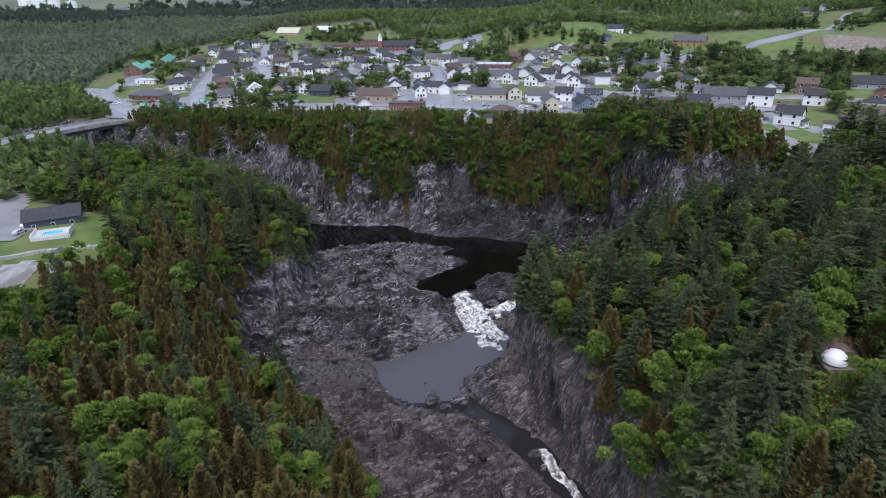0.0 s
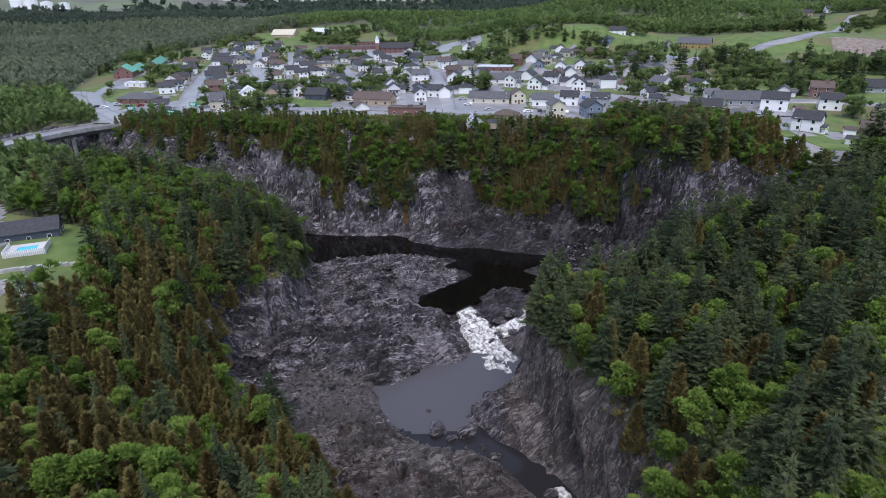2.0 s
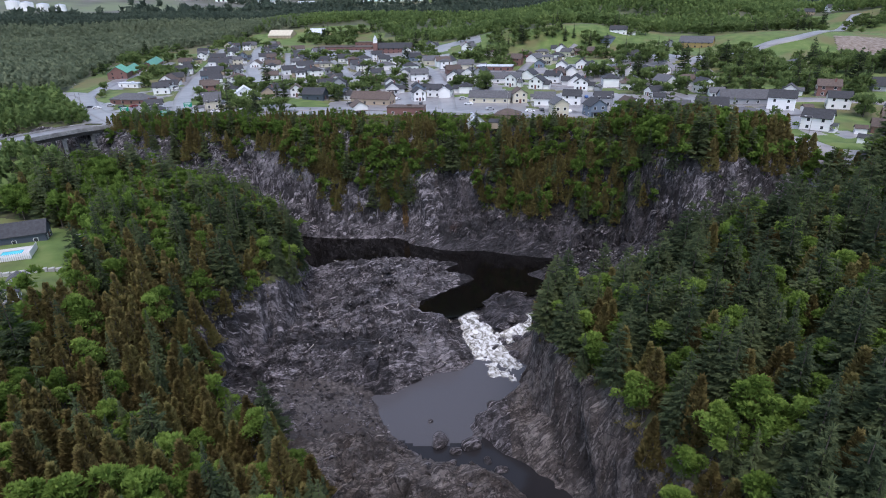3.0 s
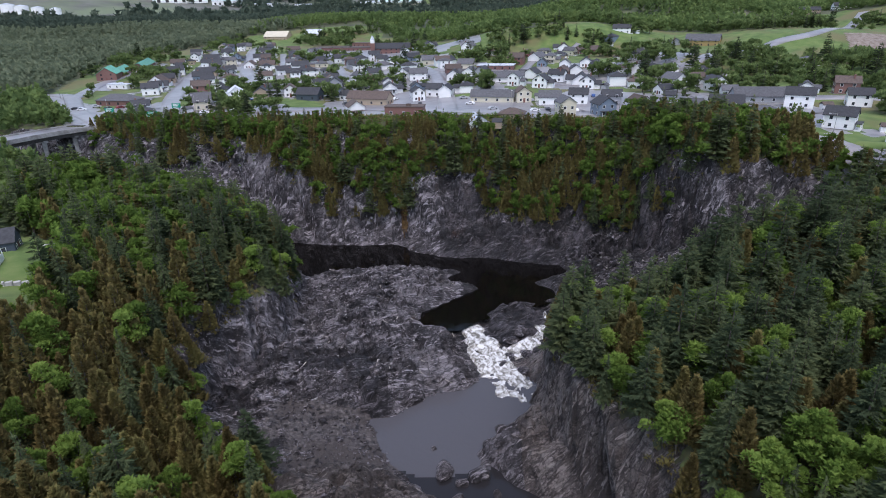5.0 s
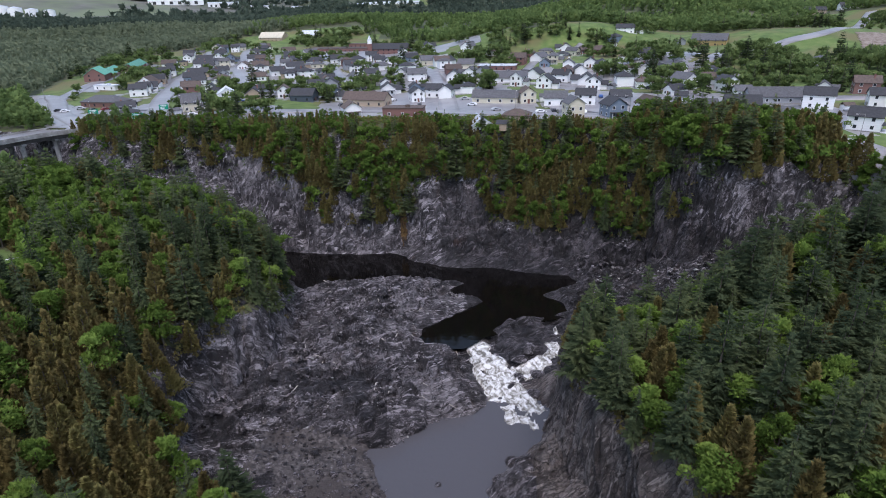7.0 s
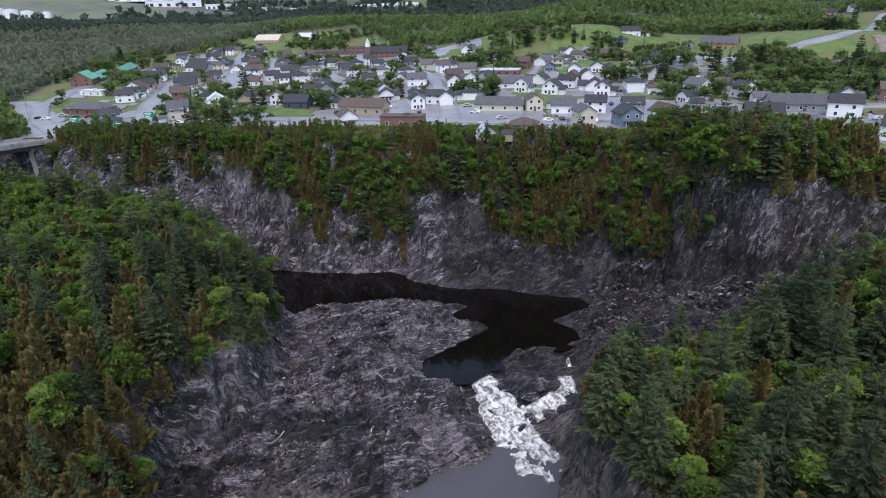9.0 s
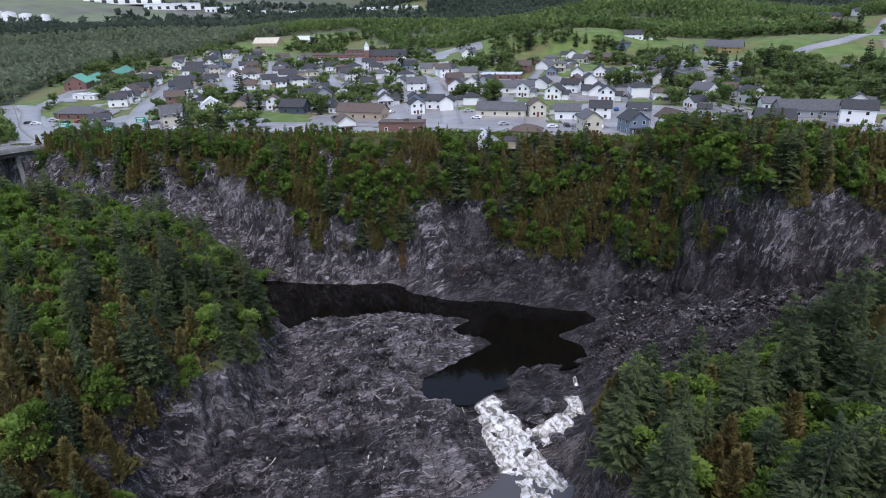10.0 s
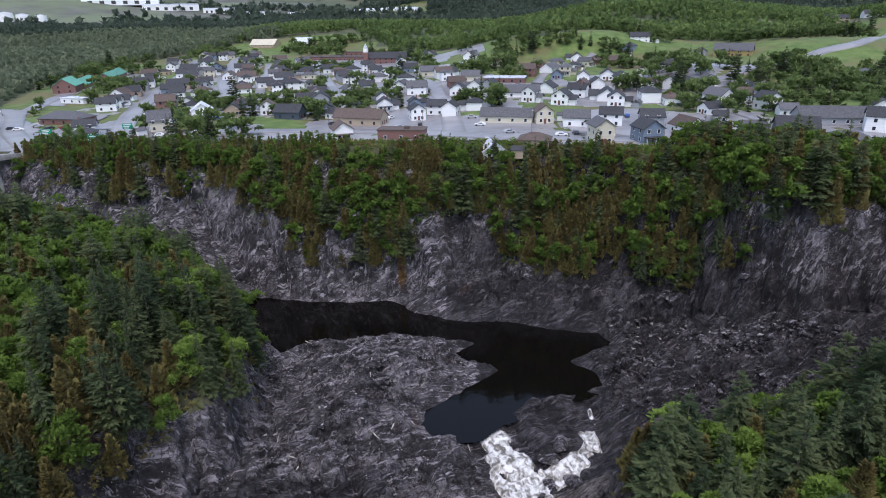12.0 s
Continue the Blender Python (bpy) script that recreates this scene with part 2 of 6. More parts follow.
def line_distance(px, py, pts):
    best = np.full(np.shape(px), 1e9)
    for (ax, ay), (bx, by) in zip(pts, pts[1:]):
        ex, ey = bx - ax, by - ay
        s = np.clip(((px - ax) * ex + (py - ay) * ey) / (ex * ex + ey * ey), 0, 1)
        best = np.minimum(best, (px - ax - s * ex) ** 2 + (py - ay - s * ey) ** 2)
    return np.sqrt(best)


def hash2(ix, iy, seed):
    h = (ix.astype(np.int64) * 374761393 + iy.astype(np.int64) * 668265263 + seed * 974711) & 0x7FFFFFFF
    h = ((h ^ (h >> 13)) * 1274126177) & 0x7FFFFFFF
    return ((h ^ (h >> 16)) & 0xFFFF) / 65535.0


def value_noise(x, y, seed=0):
    ix, iy = np.floor(x), np.floor(y)
    fx, fy = x - ix, y - iy
    fx, fy = fx * fx * (3 - 2 * fx), fy * fy * (3 - 2 * fy)
    a, b = hash2(ix, iy, seed), hash2(ix + 1, iy, seed)
    c, d = hash2(ix, iy + 1, seed), hash2(ix + 1, iy + 1, seed)
    return (a + (b - a) * fx) * (1 - fy) + (c + (d - c) * fx) * fy


def fbm(x, y, octaves=4, seed=0):
    total, amp, norm = 0.0, 1.0, 0.0
    for o in range(octaves):
        total = total + amp * (value_noise(x * 2 ** o + 17.3 * o, y * 2 ** o - 9.1 * o, seed + o) - 0.5)
        norm += amp
        amp *= 0.52
    return 2 * total / norm


def ridged(x, y, octaves=4, seed=0):
    total, amp, norm = 0.0, 1.0, 0.0
    for o in range(octaves):
        total = total + amp * (1 - abs(2 * value_noise(x * 2 ** o + 5.7 * o, y * 2 ** o + 3.3 * o, seed + o) - 1))
        norm += amp
        amp *= 0.5
    return total / norm


# the foot of the gorge's walls
GORGE = [(-260, 300), (-178, 296), (-120, 286), (-78, 274), (-59, 269.5), (-41, 268.5), (-30, 269), (-22, 268), (-10, 268), (5, 267),
         (20, 262), (40, 256), (58, 247), (69, 233), (84, 229), (114, 227), (113, 214), (96, 204), (78, 198), (60, 193), (44, 188),
         (30, 182), (20, 178), (14, 171), (12.5, 161), (16, 143), (19, 133), (24, 121), (29, 108), (33, 90), (42, 60), (46, 0), (46, -90),
         (-20, -90), (-12, 0), (-13, 60), (-16, 92), (-25, 106), (-38, 122), (-53, 139), (-67, 148), (-67, 162), (-64, 174),
         (-53, 187), (-56, 212), (-60, 228), (-72, 246), (-96, 257), (-130, 267), (-178, 276), (-260, 280)]
# upland sites: place, height, width of the rise, share of it that is cliff
UPLAND_WEST = [(-70, 183, 31, 15, .5), (-61, 180, 19, 9, .85), (-66, 205, 27, 18, .5), (-74, 230, 25, 20, .4), (-71, 162, 25, 13, .55), (-100, 169, 31, 22, .5), (-120, 212, 31, 26, .4), (-145, 223, 34, 30, .3),
               (-127, 176, 34, 32, .4), (-107, 151, 35, 26, .4), (-76, 145, 22, 16, .3), (-70, 125, 12, 26, .2), (-53, 122, 3, 20, .2), (-64, 94, 29, 40, .2),
               (-50, 86, 26, 32, .2), (-36, 94, 19, 24, .2), (-100, 131, 26, 30, .3), (-63, 70, 34, 40, .2), (-70, 10, 38, 40, .3), (-200, 150, 36, 40, .3),
               (-192, 246, 43, 18, .3), (-300, 220, 38, 30, .3)]
UPLAND_EAST = [(21, 130, 24, 7, .9), (29, 117, 25, 7, .85), (34, 105, 25, 11, .35), (40, 92, 27, 14, .3), (44, 125, 31, 16, .8), (54, 102, 34, 17, .5), (49, 90, 30, 17, .4), (70, 163, 41, 34, .4), (107, 178, 41, 34, .4),
               (64, 98, 40, 15, .8), (66, 101, 40.5, 15, .8), (80, 115, 41, 15, .7), (59, 157, 35, 30, .4), (52, 182, 20, 22, .3), (35, 183, 12, 18, .3), (70, 20, 38, 16, .8), (150, 150, 44, 34, .4), (24, 160, 22, 9, .85)]
UPLAND_NORTH = [(-178, 312, 46, 9, .85), (-120, 302, 47, 24, .75), (-85, 298, 47.5, 26, .7), (-45, 288, 48.5, 26, .35), (-3, 284, 49, 26, .32), (25, 275, 49, 26, .35),
                (60, 266, 49, 22, .5), (78, 240, 48, 13, .8), (100, 240, 47, 13, .8), (130, 225, 47, 22, .5), (-280, 330, 45, 20, .5)]
PLAIN = [(5, 285, 49.5, 20, .5), (139, 292, 48.5, 20, .5), (-116, 349, 48.5, 20, .5), (-270, 516, 48, 20, .5), (78, 346, 50.5, 20, .5), (-165, 395, 47, 20, .5),
         (30, 375, 50.5, 20, .5), (152, 438, 61, 20, .5), (246, 505, 71, 20, .5), (82, 490, 56, 20, .5), (91, 583, 77, 20, .5), (-219, 487, 47.5, 20, .5),
         (-100, 520, 51, 20, .5), (0, 460, 53, 20, .5), (180, 330, 51, 20, .5), (230, 380, 57, 20, .5)]
FARLAND = [(-200, 700, 54, 20, .5), (-500, 800, 54, 20, .5), (-500, 500, 44, 20, .5), (-350, 350, 42, 20, .5), (200, 750, 92, 20, .5), (-150, 900, 76, 20, .5), (450, 600, 88, 20, .5),
           (500, 300, 58, 20, .5), (400, 100, 50, 20, .5), (-500, 0, 45, 20, .5), (0, -400, 40, 20, .5), (-450, 1000, 72, 20, .5), (-800, 1050, 74, 20, .5), (-100, 1050, 76, 20, .5), (-480, 1300, 74, 20, .5), (-900, 1400, 80, 20, .5), (-120, 1260, 101, 20, .5), (280, 940, 93, 20, .5),
           (0, 1400, 118, 20, .5), (900, 1400, 150, 20, .5), (-1800, 2500, 150, 20, .5)]
SITES = np.array(UPLAND_WEST + UPLAND_EAST + UPLAND_NORTH + PLAIN + FARLAND, float)


def water_fall(y):
    """Height of the running water between the two pools."""
    return -4.0 + 1.3 * smooth(178, 186, y) + 1.5 * smooth(187, 194, y) + 1.1 * smooth(196, 204, y)


def floor_height(x, y):
    """The rock floor of the gorge: shelf, pools, beach and the bed below the rapids."""
    upper = polygon_distance(x, y, UPPER_POOL)
    lower = polygon_distance(x, y, LOWER_POOL)
    shelf = polygon_distance(x, y, SHELF)
    # broad shelf, highest along its middle, and a rough bench east of the pool
    z = 1.2 + 5.0 * smooth(0, 22, -shelf) * smooth(178, 200, y) + 1.5 * fbm(x / 18, y / 18, 2, 5)
    z = z + 3.5 * smooth(150, 130, y) * smooth(0, 10, lower) + 13 * smooth(50, 86, x) * smooth(188, 200, y)
    z = z + np.where(y > 246, 0.55 * np.clip(upper, 0, 14), 0)
    # rock terraces that climb to the foot of the northern wall towards the bridge
    foot = np.interp(x, [-260, -178, -120, -78], [300, 296, 286, 274]) - y
    rise = 21 * smooth(-74, -128, x) * np.clip(1 - foot / 19, 0, 1)
    z = z + np.floor(rise / 2.6) * 2.6 * 0.55 + rise * 0.45
    beach = smooth(168, 160, y) * smooth(132, 138, y) * smooth(-14, -20, x) * smooth(-56, -47, x)
    rough = (1 - beach) * smooth(-1, 3, np.minimum(upper, lower))
    # tilted strata: long ribs that run across the shelf, broken by joints
    u, v = x * 0.86 + y * 0.5, -x * 0.5 + y * 0.86
    wob = 0.5 * fbm(x / 11, y / 11, 3, 3)
    ribs = ridged(u / 12 + wob, v / 4.0 + wob, 4, 11) - 0.5
    blocks = np.floor(4 * value_noise(u / 5.0, v / 2.4, 21)) / 4 - 0.4
    slabs = np.floor(3 * value_noise(u / 14 + 4, v / 7, 22)) / 3 - 0.4
    fine = ridged(u / 2.6, v / 1.3, 3, 23) - 0.5
    phase = v / 5.2 + 1.1 * fbm(u / 16, v / 9, 3, 24)
    scarp = 0.5 - (phase - np.floor(phase))
    phase2 = v / 1.9 + 0.9 * fbm(u / 7, v / 4, 3, 25)
    ledge = 0.5 - (phase2 - np.floor(phase2))
    z = z - rough * (2.4 * scarp * value_noise(u / 9, v / 5, 26) * 1.6 + 1.0 * ledge)
    z = z + rough * (2.8 * ribs + 1.3 * blocks + 2.2 * slabs + 3.0 * (ridged(u / 7, v / 3.6, 2, 27) - 0.5) + 1.3 * (ridged(u / 3.6 + 3, v / 2.3, 2, 28) - 0.5) + 1.2 * fine + 0.9 * fbm(x / 1.6, y / 1.6, 2, 31) + 0.5 * (np.floor(3 * value_noise(u / 1.9, v / 0.9, 32)) / 3 - 0.4))
    z = z * (1 - beach) + beach * (-3.4 + 0.13 * np.maximum(lower, 0) + 0.5 * fbm(x / 5, y / 5, 4, 8))
    # the worn brown knolls south of the beach, with hollows
    knoll = smooth(138, 126, y) * smooth(0, 7, lower)
    z = z + knoll * (2.2 + 5.5 * fbm(x / 10, y / 8, 3, 44) + 2.6 * (ridged(x / 5, y / 5, 3, 48) - 0.5) - 2.8 * smooth(0.62, 0.8, value_noise(x / 3.0, y / 3.0, 45)))
    # down to the water
    z = np.where(upper < 6, np.minimum(z, -1.2 + 0.62 * (upper + 2.2) + np.clip(upper, 0, 1) * 2.4 * ribs + 0.7 * fbm(x / 4, y / 4, 2, 41)), z)
    z = np.where(lower < 9, np.minimum(z, -5.0 + (0.45 + 0.8 * (1 - beach)) * (lower + 1.4) + (1 - beach) * np.clip(lower, 0, 1) * 3.0 * ribs + 0.9 * fbm(x / 4, y / 4, 2, 42)), z)
    # the chutes of the rapids
    for line, half, deep in ((RAPIDS, 6.0, 1.0), (BRANCH, 2.6, 0.7), (SIDE, 1.6, 0.6)):
        chute = line_distance(x, y, line)
        bed = water_fall(y) - deep + 0.75 * np.maximum(chute - half, 0) + 1.3 * fbm(x / 3.4, y / 3.4, 3, 43)
        z = np.where(chute < 11, np.minimum(z, bed), z)
    return z


def land(x, y, detail=True):
    x, y = np.asarray(x, float), np.asarray(y, float)
    d = polygon_distance(x, y, GORGE)
    d = d + (2.6 * fbm(x / 14, y / 14, 3, 51) + 1.4 * (ridged(x / 6, y / 6, 3, 52) - 0.5)) * smooth(-3, 2, d) * smooth(60, 20, d) + 1.8 * (np.floor(3 * value_noise(x / 8, y / 8, 53)) / 3 - 0.33) * smooth(-1, 2, d) * smooth(30, 12, d)
    d = d + 5.0 * fbm(x / 24, y / 40, 2, 54) * smooth(1, 6, d) * smooth(40, 18, d) * smooth(240, 262, y)
    w = np.zeros(x.shape)
    acc = [np.zeros(x.shape) for _ in range(3)]
    for sx, sy, zp, wd, c in SITES:
        k = 1.0 / ((x - sx) ** 2 + (y - sy) ** 2 + 60) ** 1.7
        w += k
        for i, q in enumerate((zp, wd, c)):
            acc[i] += k * q
    zp, wd, c = (a / w for a in acc)
    far = np.hypot(x, y - 200)
    zp = zp + 210 * smooth(1500, 4600, far) + 6 * fbm(x / 300, y / 300, 3, 61) * smooth(600, 1400, far)
    base = np.where(d < 40, floor_height(x, y), 0)
    s = np.maximum(d, 0) / wd
    cliff = c * smooth(0.02, 0.36, s)
    rest = (1 - c) * (0.55 * smooth(0.1, 0.75, s) + 0.45 * smooth(0.3, 1.0, s))
    p = cliff + rest
    z = base * (1 - p) + zp * p
    if detail:
        steep = smooth(0.0, 0.08, s) * smooth(0.85, 0.25, s)
        z = z + steep * (5.0 * (ridged(x / 7.5, y / 7.5, 4, 71) - 0.5) + 3.5 * fbm(x / 13, y / 13, 3, 74) + 1.8 * fbm(x / 2, y / 2, 3, 72))
        z = z + 0.5 * fbm(x / 9, y / 9, 2, 73) * smooth(0.6, 1.0, s) * smooth(120, 40, d)
    return z


UPPER_POOL = [(-84, 262), (-78, 273), (-59, 269), (-41, 268), (-30, 269), (-22, 260), (-10, 254), (5, 253), (18, 249), (34, 245), (36, 238), (22, 230), (27, 226),
              (29, 218), (18, 214), (9, 213), (4, 207), (-1, 205), (-6, 200), (-15, 199), (-18, 204), (-17, 210), (-8, 218), (2, 226), (0, 229), (-5, 230),
              (-10, 235), (-5, 240), (-17, 243), (-27, 246), (-37, 244), (-51, 242), (-59, 235), (-66, 243)]
LOWER_POOL = [(-28, 162), (-22, 163), (-15, 171), (-4, 175), (2, 179), (10, 180), (15, 172), (13, 163), (4, 155), (0, 149), (4, 143), (12, 135), (19, 128), (27, 113), (30, 104), (36, 80),
              (40, 50), (42, -90), (34, -90), (32, 60), (26, 88), (22, 105), (17, 114), (11, 122), (7, 128), (-2, 132), (-11, 133), (-17, 141), (-22, 148)]
SHELF = [(-56, 236), (-37, 243), (-15, 240), (2, 227), (-14, 208), (-12, 196), (3, 190), (-8, 170), (-30, 164), (-52, 160), (-62, 172), (-52, 188)]
RAPIDS = [(8.5, 173), (7.5, 180), (5.5, 186), (3, 192), (-0.5, 198), (-2.5, 203)]
BRANCH = [(7, 186.5), (12, 190), (17, 194.5), (21, 198.5), (22, 205), (23, 212)]
SIDE = [(21, 200.5), (17, 202.5), (12, 203.5)]


# ---------------------------------------------------------------- building helpers
def mesh_object(name, verts, faces, mats, parent=None, mat_index=None, smooth_faces=False):
    me = bpy.data.meshes.new(name)
    verts, faces = np.asarray(verts, np.float32), np.asarray(faces, np.int32)
    k = faces.shape[1]
    me.vertices.add(len(verts))
    me.vertices.foreach_set("co", verts.ravel())
    me.loops.add(len(faces) * k)
    me.loops.foreach_set("vertex_index", faces.ravel())
    me.polygons.add(len(faces))
    me.polygons.foreach_set("loop_start", np.arange(len(faces), dtype=np.int32) * k)
    for m in mats:
        me.materials.append(m)
    if mat_index is not None:
        me.polygons.foreach_set("material_index", np.asarray(mat_index, np.int32))
    me.update(calc_edges=True)
    if smooth_faces:
        me.polygons.foreach_set("use_smooth", np.ones(len(faces), bool))
    ob = new(name, me)
    ob.parent = parent
    return ob


def part(name, bm, material, parent, label=""):
    me = bpy.data.meshes.new(name)
    bm.to_mesh(me)
    bm.free()
    me.materials.append(material)
    ob = new(name, me)
    ob.parent = parent
    return tagged(ob, label)


def ground_at(x, y):
    return float(land(np.array([x]), np.array([y]))[0])


# where the trees stop on the walls: lowest ground that carries them
TREE_LINE = np.array([(-150, 300, 35), (-115, 296, 33), (-85, 292, 31), (-70, 285, 26), (-55, 276, 11), (-40, 274, 10), (-30, 276, 13), (-14, 280, 28), (2, 280, 28), (12, 268, 13), (25, 264, 11),
                      (40, 258, 14), (55, 250, 11), (66, 240, 17), (75, 236, 36), (100, 232, 35), (120, 225, 30), (60, 200, 13), (82, 206, 15), (35, 190, 10), (20, 182, 8)])
TREE_LINE2 = np.array([(20, 170, 15), (18, 140, 22), (25, 118, 21), (31, 106, 9), (35, 94, 4), (44, 60, 4), (-58, 228, 6), (-55, 210, 8), (-54, 190, 14), (-60, 178, 17), (-67, 165, 11), (-66, 150, 5),
                       (-50, 138, 3), (-38, 120, 3), (-25, 104, 2), (-16, 92, 2), (-90, 258, 12), (-130, 268, 14)])


def tree_line(x, y):
    w = s = 0.0
    for px, py, z in np.concatenate([TREE_LINE, TREE_LINE2]):
        k = 1 / ((x - px) ** 2 + (y - py) ** 2 + 9) ** 2
        w, s = w + k, s + k * z
    return s / w


# ---------------------------------------------------------------- the ground: one sheet out to the horizon
def lines(bands):
    """Grid lines: (from, to, step) bands in order."""
    out = []
    for a, b, s in bands:
        out.append(np.linspace(a, b, max(1, int(round((b - a) / s))), endpoint=False))
    return np.concatenate(out + [[bands[-1][1]]])


def spread(a, b, first, grow=1.12):
    out, s, v = [], first, a
    sign = 1 if b > a else -1
    while sign * (b - v) > s:
        v += sign * s
        out.append(v)
        s *= grow
    return out + [b]


gx = lines([(-270, -80, 2.2), (-80, -64, 0.6), (-64, 40, 0.46), (40, 110, 0.8), (110, 260, 3.0)])
gx = np.concatenate([spread(-270, -4200, 4)[::-1], gx, spread(260, 4200, 5)])
gy = lines([(60, 95, 1.3), (95, 130, 0.7), (130, 245, 0.46), (245, 300, 0.6), (300, 330, 2.0), (330, 560, 4.0)])
gy = np.concatenate([spread(60, -600, 3)[::-1], gy, spread(560, 4800, 7)])
GX, GY = np.meshgrid(gx, gy)
GZ = land(GX, GY)
# on the walls the stone stands out in buttresses and falls back in clefts
slope_x, slope_y = np.gradient(GZ, gx, axis=1), np.gradient(GZ, gy, axis=0)
steep = np.clip(np.hypot(slope_x, slope_y) - 0.6, 0, 2.0) / 2.0
near = (GX > -200) & (GX < 130) & (GY > 60) & (GY < 330)
push = (3.4 * fbm(GX / 6 + GZ / 16, GY / 6 - GZ / 14, 4, 81) + 1.6 * (ridged(GX / 3.5 + GZ / 20, GY / 3.5 + GZ / 11, 3, 82) - 0.5)) * steep * near
norm = np.hypot(slope_x, slope_y) + 1e-6
VX, VY = GX - push * slope_x / norm, GY - push * slope_y / norm
nx, ny = len(gx), len(gy)
idx = np.arange(nx * ny).reshape(ny, nx)
quads = np.stack([idx[:-1, :-1], idx[:-1, 1:], idx[1:, 1:], idx[1:, :-1]], -1).reshape(-1, 4)
cx, cy = (GX[:-1, :-1] + GX[1:, 1:]) / 2, (GY[:-1, :-1] + GY[1:, 1:]) / 2
cs = np.hypot(slope_x, slope_y)[:-1, :-1]
gorge_d = polygon_distance(cx, cy, GORGE)
kind = np.full(cx.shape, 1)                                    # woodland floor
cz = GZ[:-1, :-1]
bare = (gorge_d < 45) & (cz < tree_line(cx, cy) - 0.5 + 2.5 * fbm(cx / 6, cy / 6, 3, 92))
kind[(gorge_d < 0.5) | bare | ((cs > 1.5) & (gorge_d < 45))] = 0                               # bare rock
kind[(kind == 0) & (cy < 137 + 3 * fbm(cx / 7, cy / 7, 2, 93)) & (gorge_d < 1)] = 5
# the alcove's shade goes into the colour here, together with the black rock
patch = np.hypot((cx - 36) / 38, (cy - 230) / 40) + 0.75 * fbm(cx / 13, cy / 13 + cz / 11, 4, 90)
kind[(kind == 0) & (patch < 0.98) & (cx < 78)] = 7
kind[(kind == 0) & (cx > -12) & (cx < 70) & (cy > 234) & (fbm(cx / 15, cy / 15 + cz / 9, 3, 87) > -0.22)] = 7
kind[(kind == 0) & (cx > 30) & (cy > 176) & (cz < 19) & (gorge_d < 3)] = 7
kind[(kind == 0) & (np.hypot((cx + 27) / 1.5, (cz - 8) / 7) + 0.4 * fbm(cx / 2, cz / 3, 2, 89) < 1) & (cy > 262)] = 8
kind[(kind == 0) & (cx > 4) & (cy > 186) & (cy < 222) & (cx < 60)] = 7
kind[(kind == 0) & (cx > 8) & (cy < 188 + 6 * fbm(cx / 6, cy / 6, 2, 88))] = 5
# dark strata and the cedars' shadow beside the beach, both in one colour
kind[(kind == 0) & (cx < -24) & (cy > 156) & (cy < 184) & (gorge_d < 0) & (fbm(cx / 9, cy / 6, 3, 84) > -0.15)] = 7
BEACH = (cy > 134) & (cy < 165) & (cx < -12) & (cx > -53) & (gorge_d < -1) & (cs < 0.8)
kind[BEACH & (fbm(cx / 6, cy / 6, 3, 91) > -0.35)] = 2
LAWN_WEST = [(-190, 120), (-108, 136), (-97, 152), (-104, 176), (-118, 196), (-140, 204), (-190, 210)]
TOWN = [(-300, 540), (-262, 420), (-215, 362), (-188, 326), (-160, 316), (-70, 304), (-20, 296), (60, 282), (100, 268), (118, 240), (150, 205), (300, 200),
        (420, 560), (340, 640), (230, 560), (150, 590), (60, 560), (-20, 660), (-120, 830), (-260, 820), (-330, 620)]
kind[polygon_distance(cx, cy, LAWN_WEST) < 0] = 3
kind[polygon_distance(cx, cy, TOWN) < 0] = 3
yard = (polygon_distance(cx, cy, TOWN) < 0) & (cy < 640) & (cx < 150) & (cx > -205) & ((cx < 20) | (cy < 450)) & (fbm(cx / 16, cy / 16, 3, 94) > -0.02)
kind[yard & (gorge_d > 30)] = 6
kind[(np.hypot(cx, cy) > 420) & (kind == 1)] = 4
kind[(cy > 1290) & (cy < 2900) & (cx < -150 - 0.16 * (cy - 1290)) & (fbm(cx / 260, cy / 190, 2, 86) > -0.3)] = 9       # open fields on the far plateau
kind[(cy > 1180) & (cy < 1345) & (cx > -215) & (cx < -40)] = 3
ground = mesh_object("ground", np.stack([VX, VY, GZ], -1).reshape(-1, 3), quads, [ROCK, FOREST_FLOOR, RIVER_GRAVEL, GRASS, FAR_WOOD, BROWN_ROCK, ASPHALT, SHADED_BLACK_ROCK, RUST_ROCK, FAR_FIELD], None, kind.ravel(), True)
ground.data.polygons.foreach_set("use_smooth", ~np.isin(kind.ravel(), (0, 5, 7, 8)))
tagged(ground, "ground of slate gorge, forest floor, lawns and distant fields", "ground", kind="structure")

# ---------------------------------------------------------------- water
def water_material(name, colour, rough, ripple, foam=False):
    m = bpy.data.materials.new(name)
    m.use_nodes = True
    n, l = m.node_tree.nodes, m.node_tree.links
    b = n["Principled BSDF"]
    b.inputs["Base Color"].default_value, b.inputs["Roughness"].default_value, b.inputs["IOR"].default_value = (*colour, 1), rough, 1.33
    g, t, bp = n.new("ShaderNodeNewGeometry"), n.new("ShaderNodeTexNoise"), n.new("ShaderNodeBump")
    t.inputs["Scale"].default_value, t.inputs["Detail"].default_value = 0.6, 4.0
    l.new(g.outputs["Position"], t.inputs["Vector"])
    l.new(t.outputs["Fac"], bp.inputs["Height"])
    bp.inputs["Strength"].default_value, bp.inputs["Distance"].default_value = ripple, 0.2
    l.new(bp.outputs[0], b.inputs["Normal"])
    return m


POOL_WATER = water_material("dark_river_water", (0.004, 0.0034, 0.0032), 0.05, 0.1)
# part of the sky's reflection is put into this grey base colour
SKY_GREY_WATER = water_material("sky_grey_river_water", (0.082, 0.08, 0.088), 0.07, 0.45)


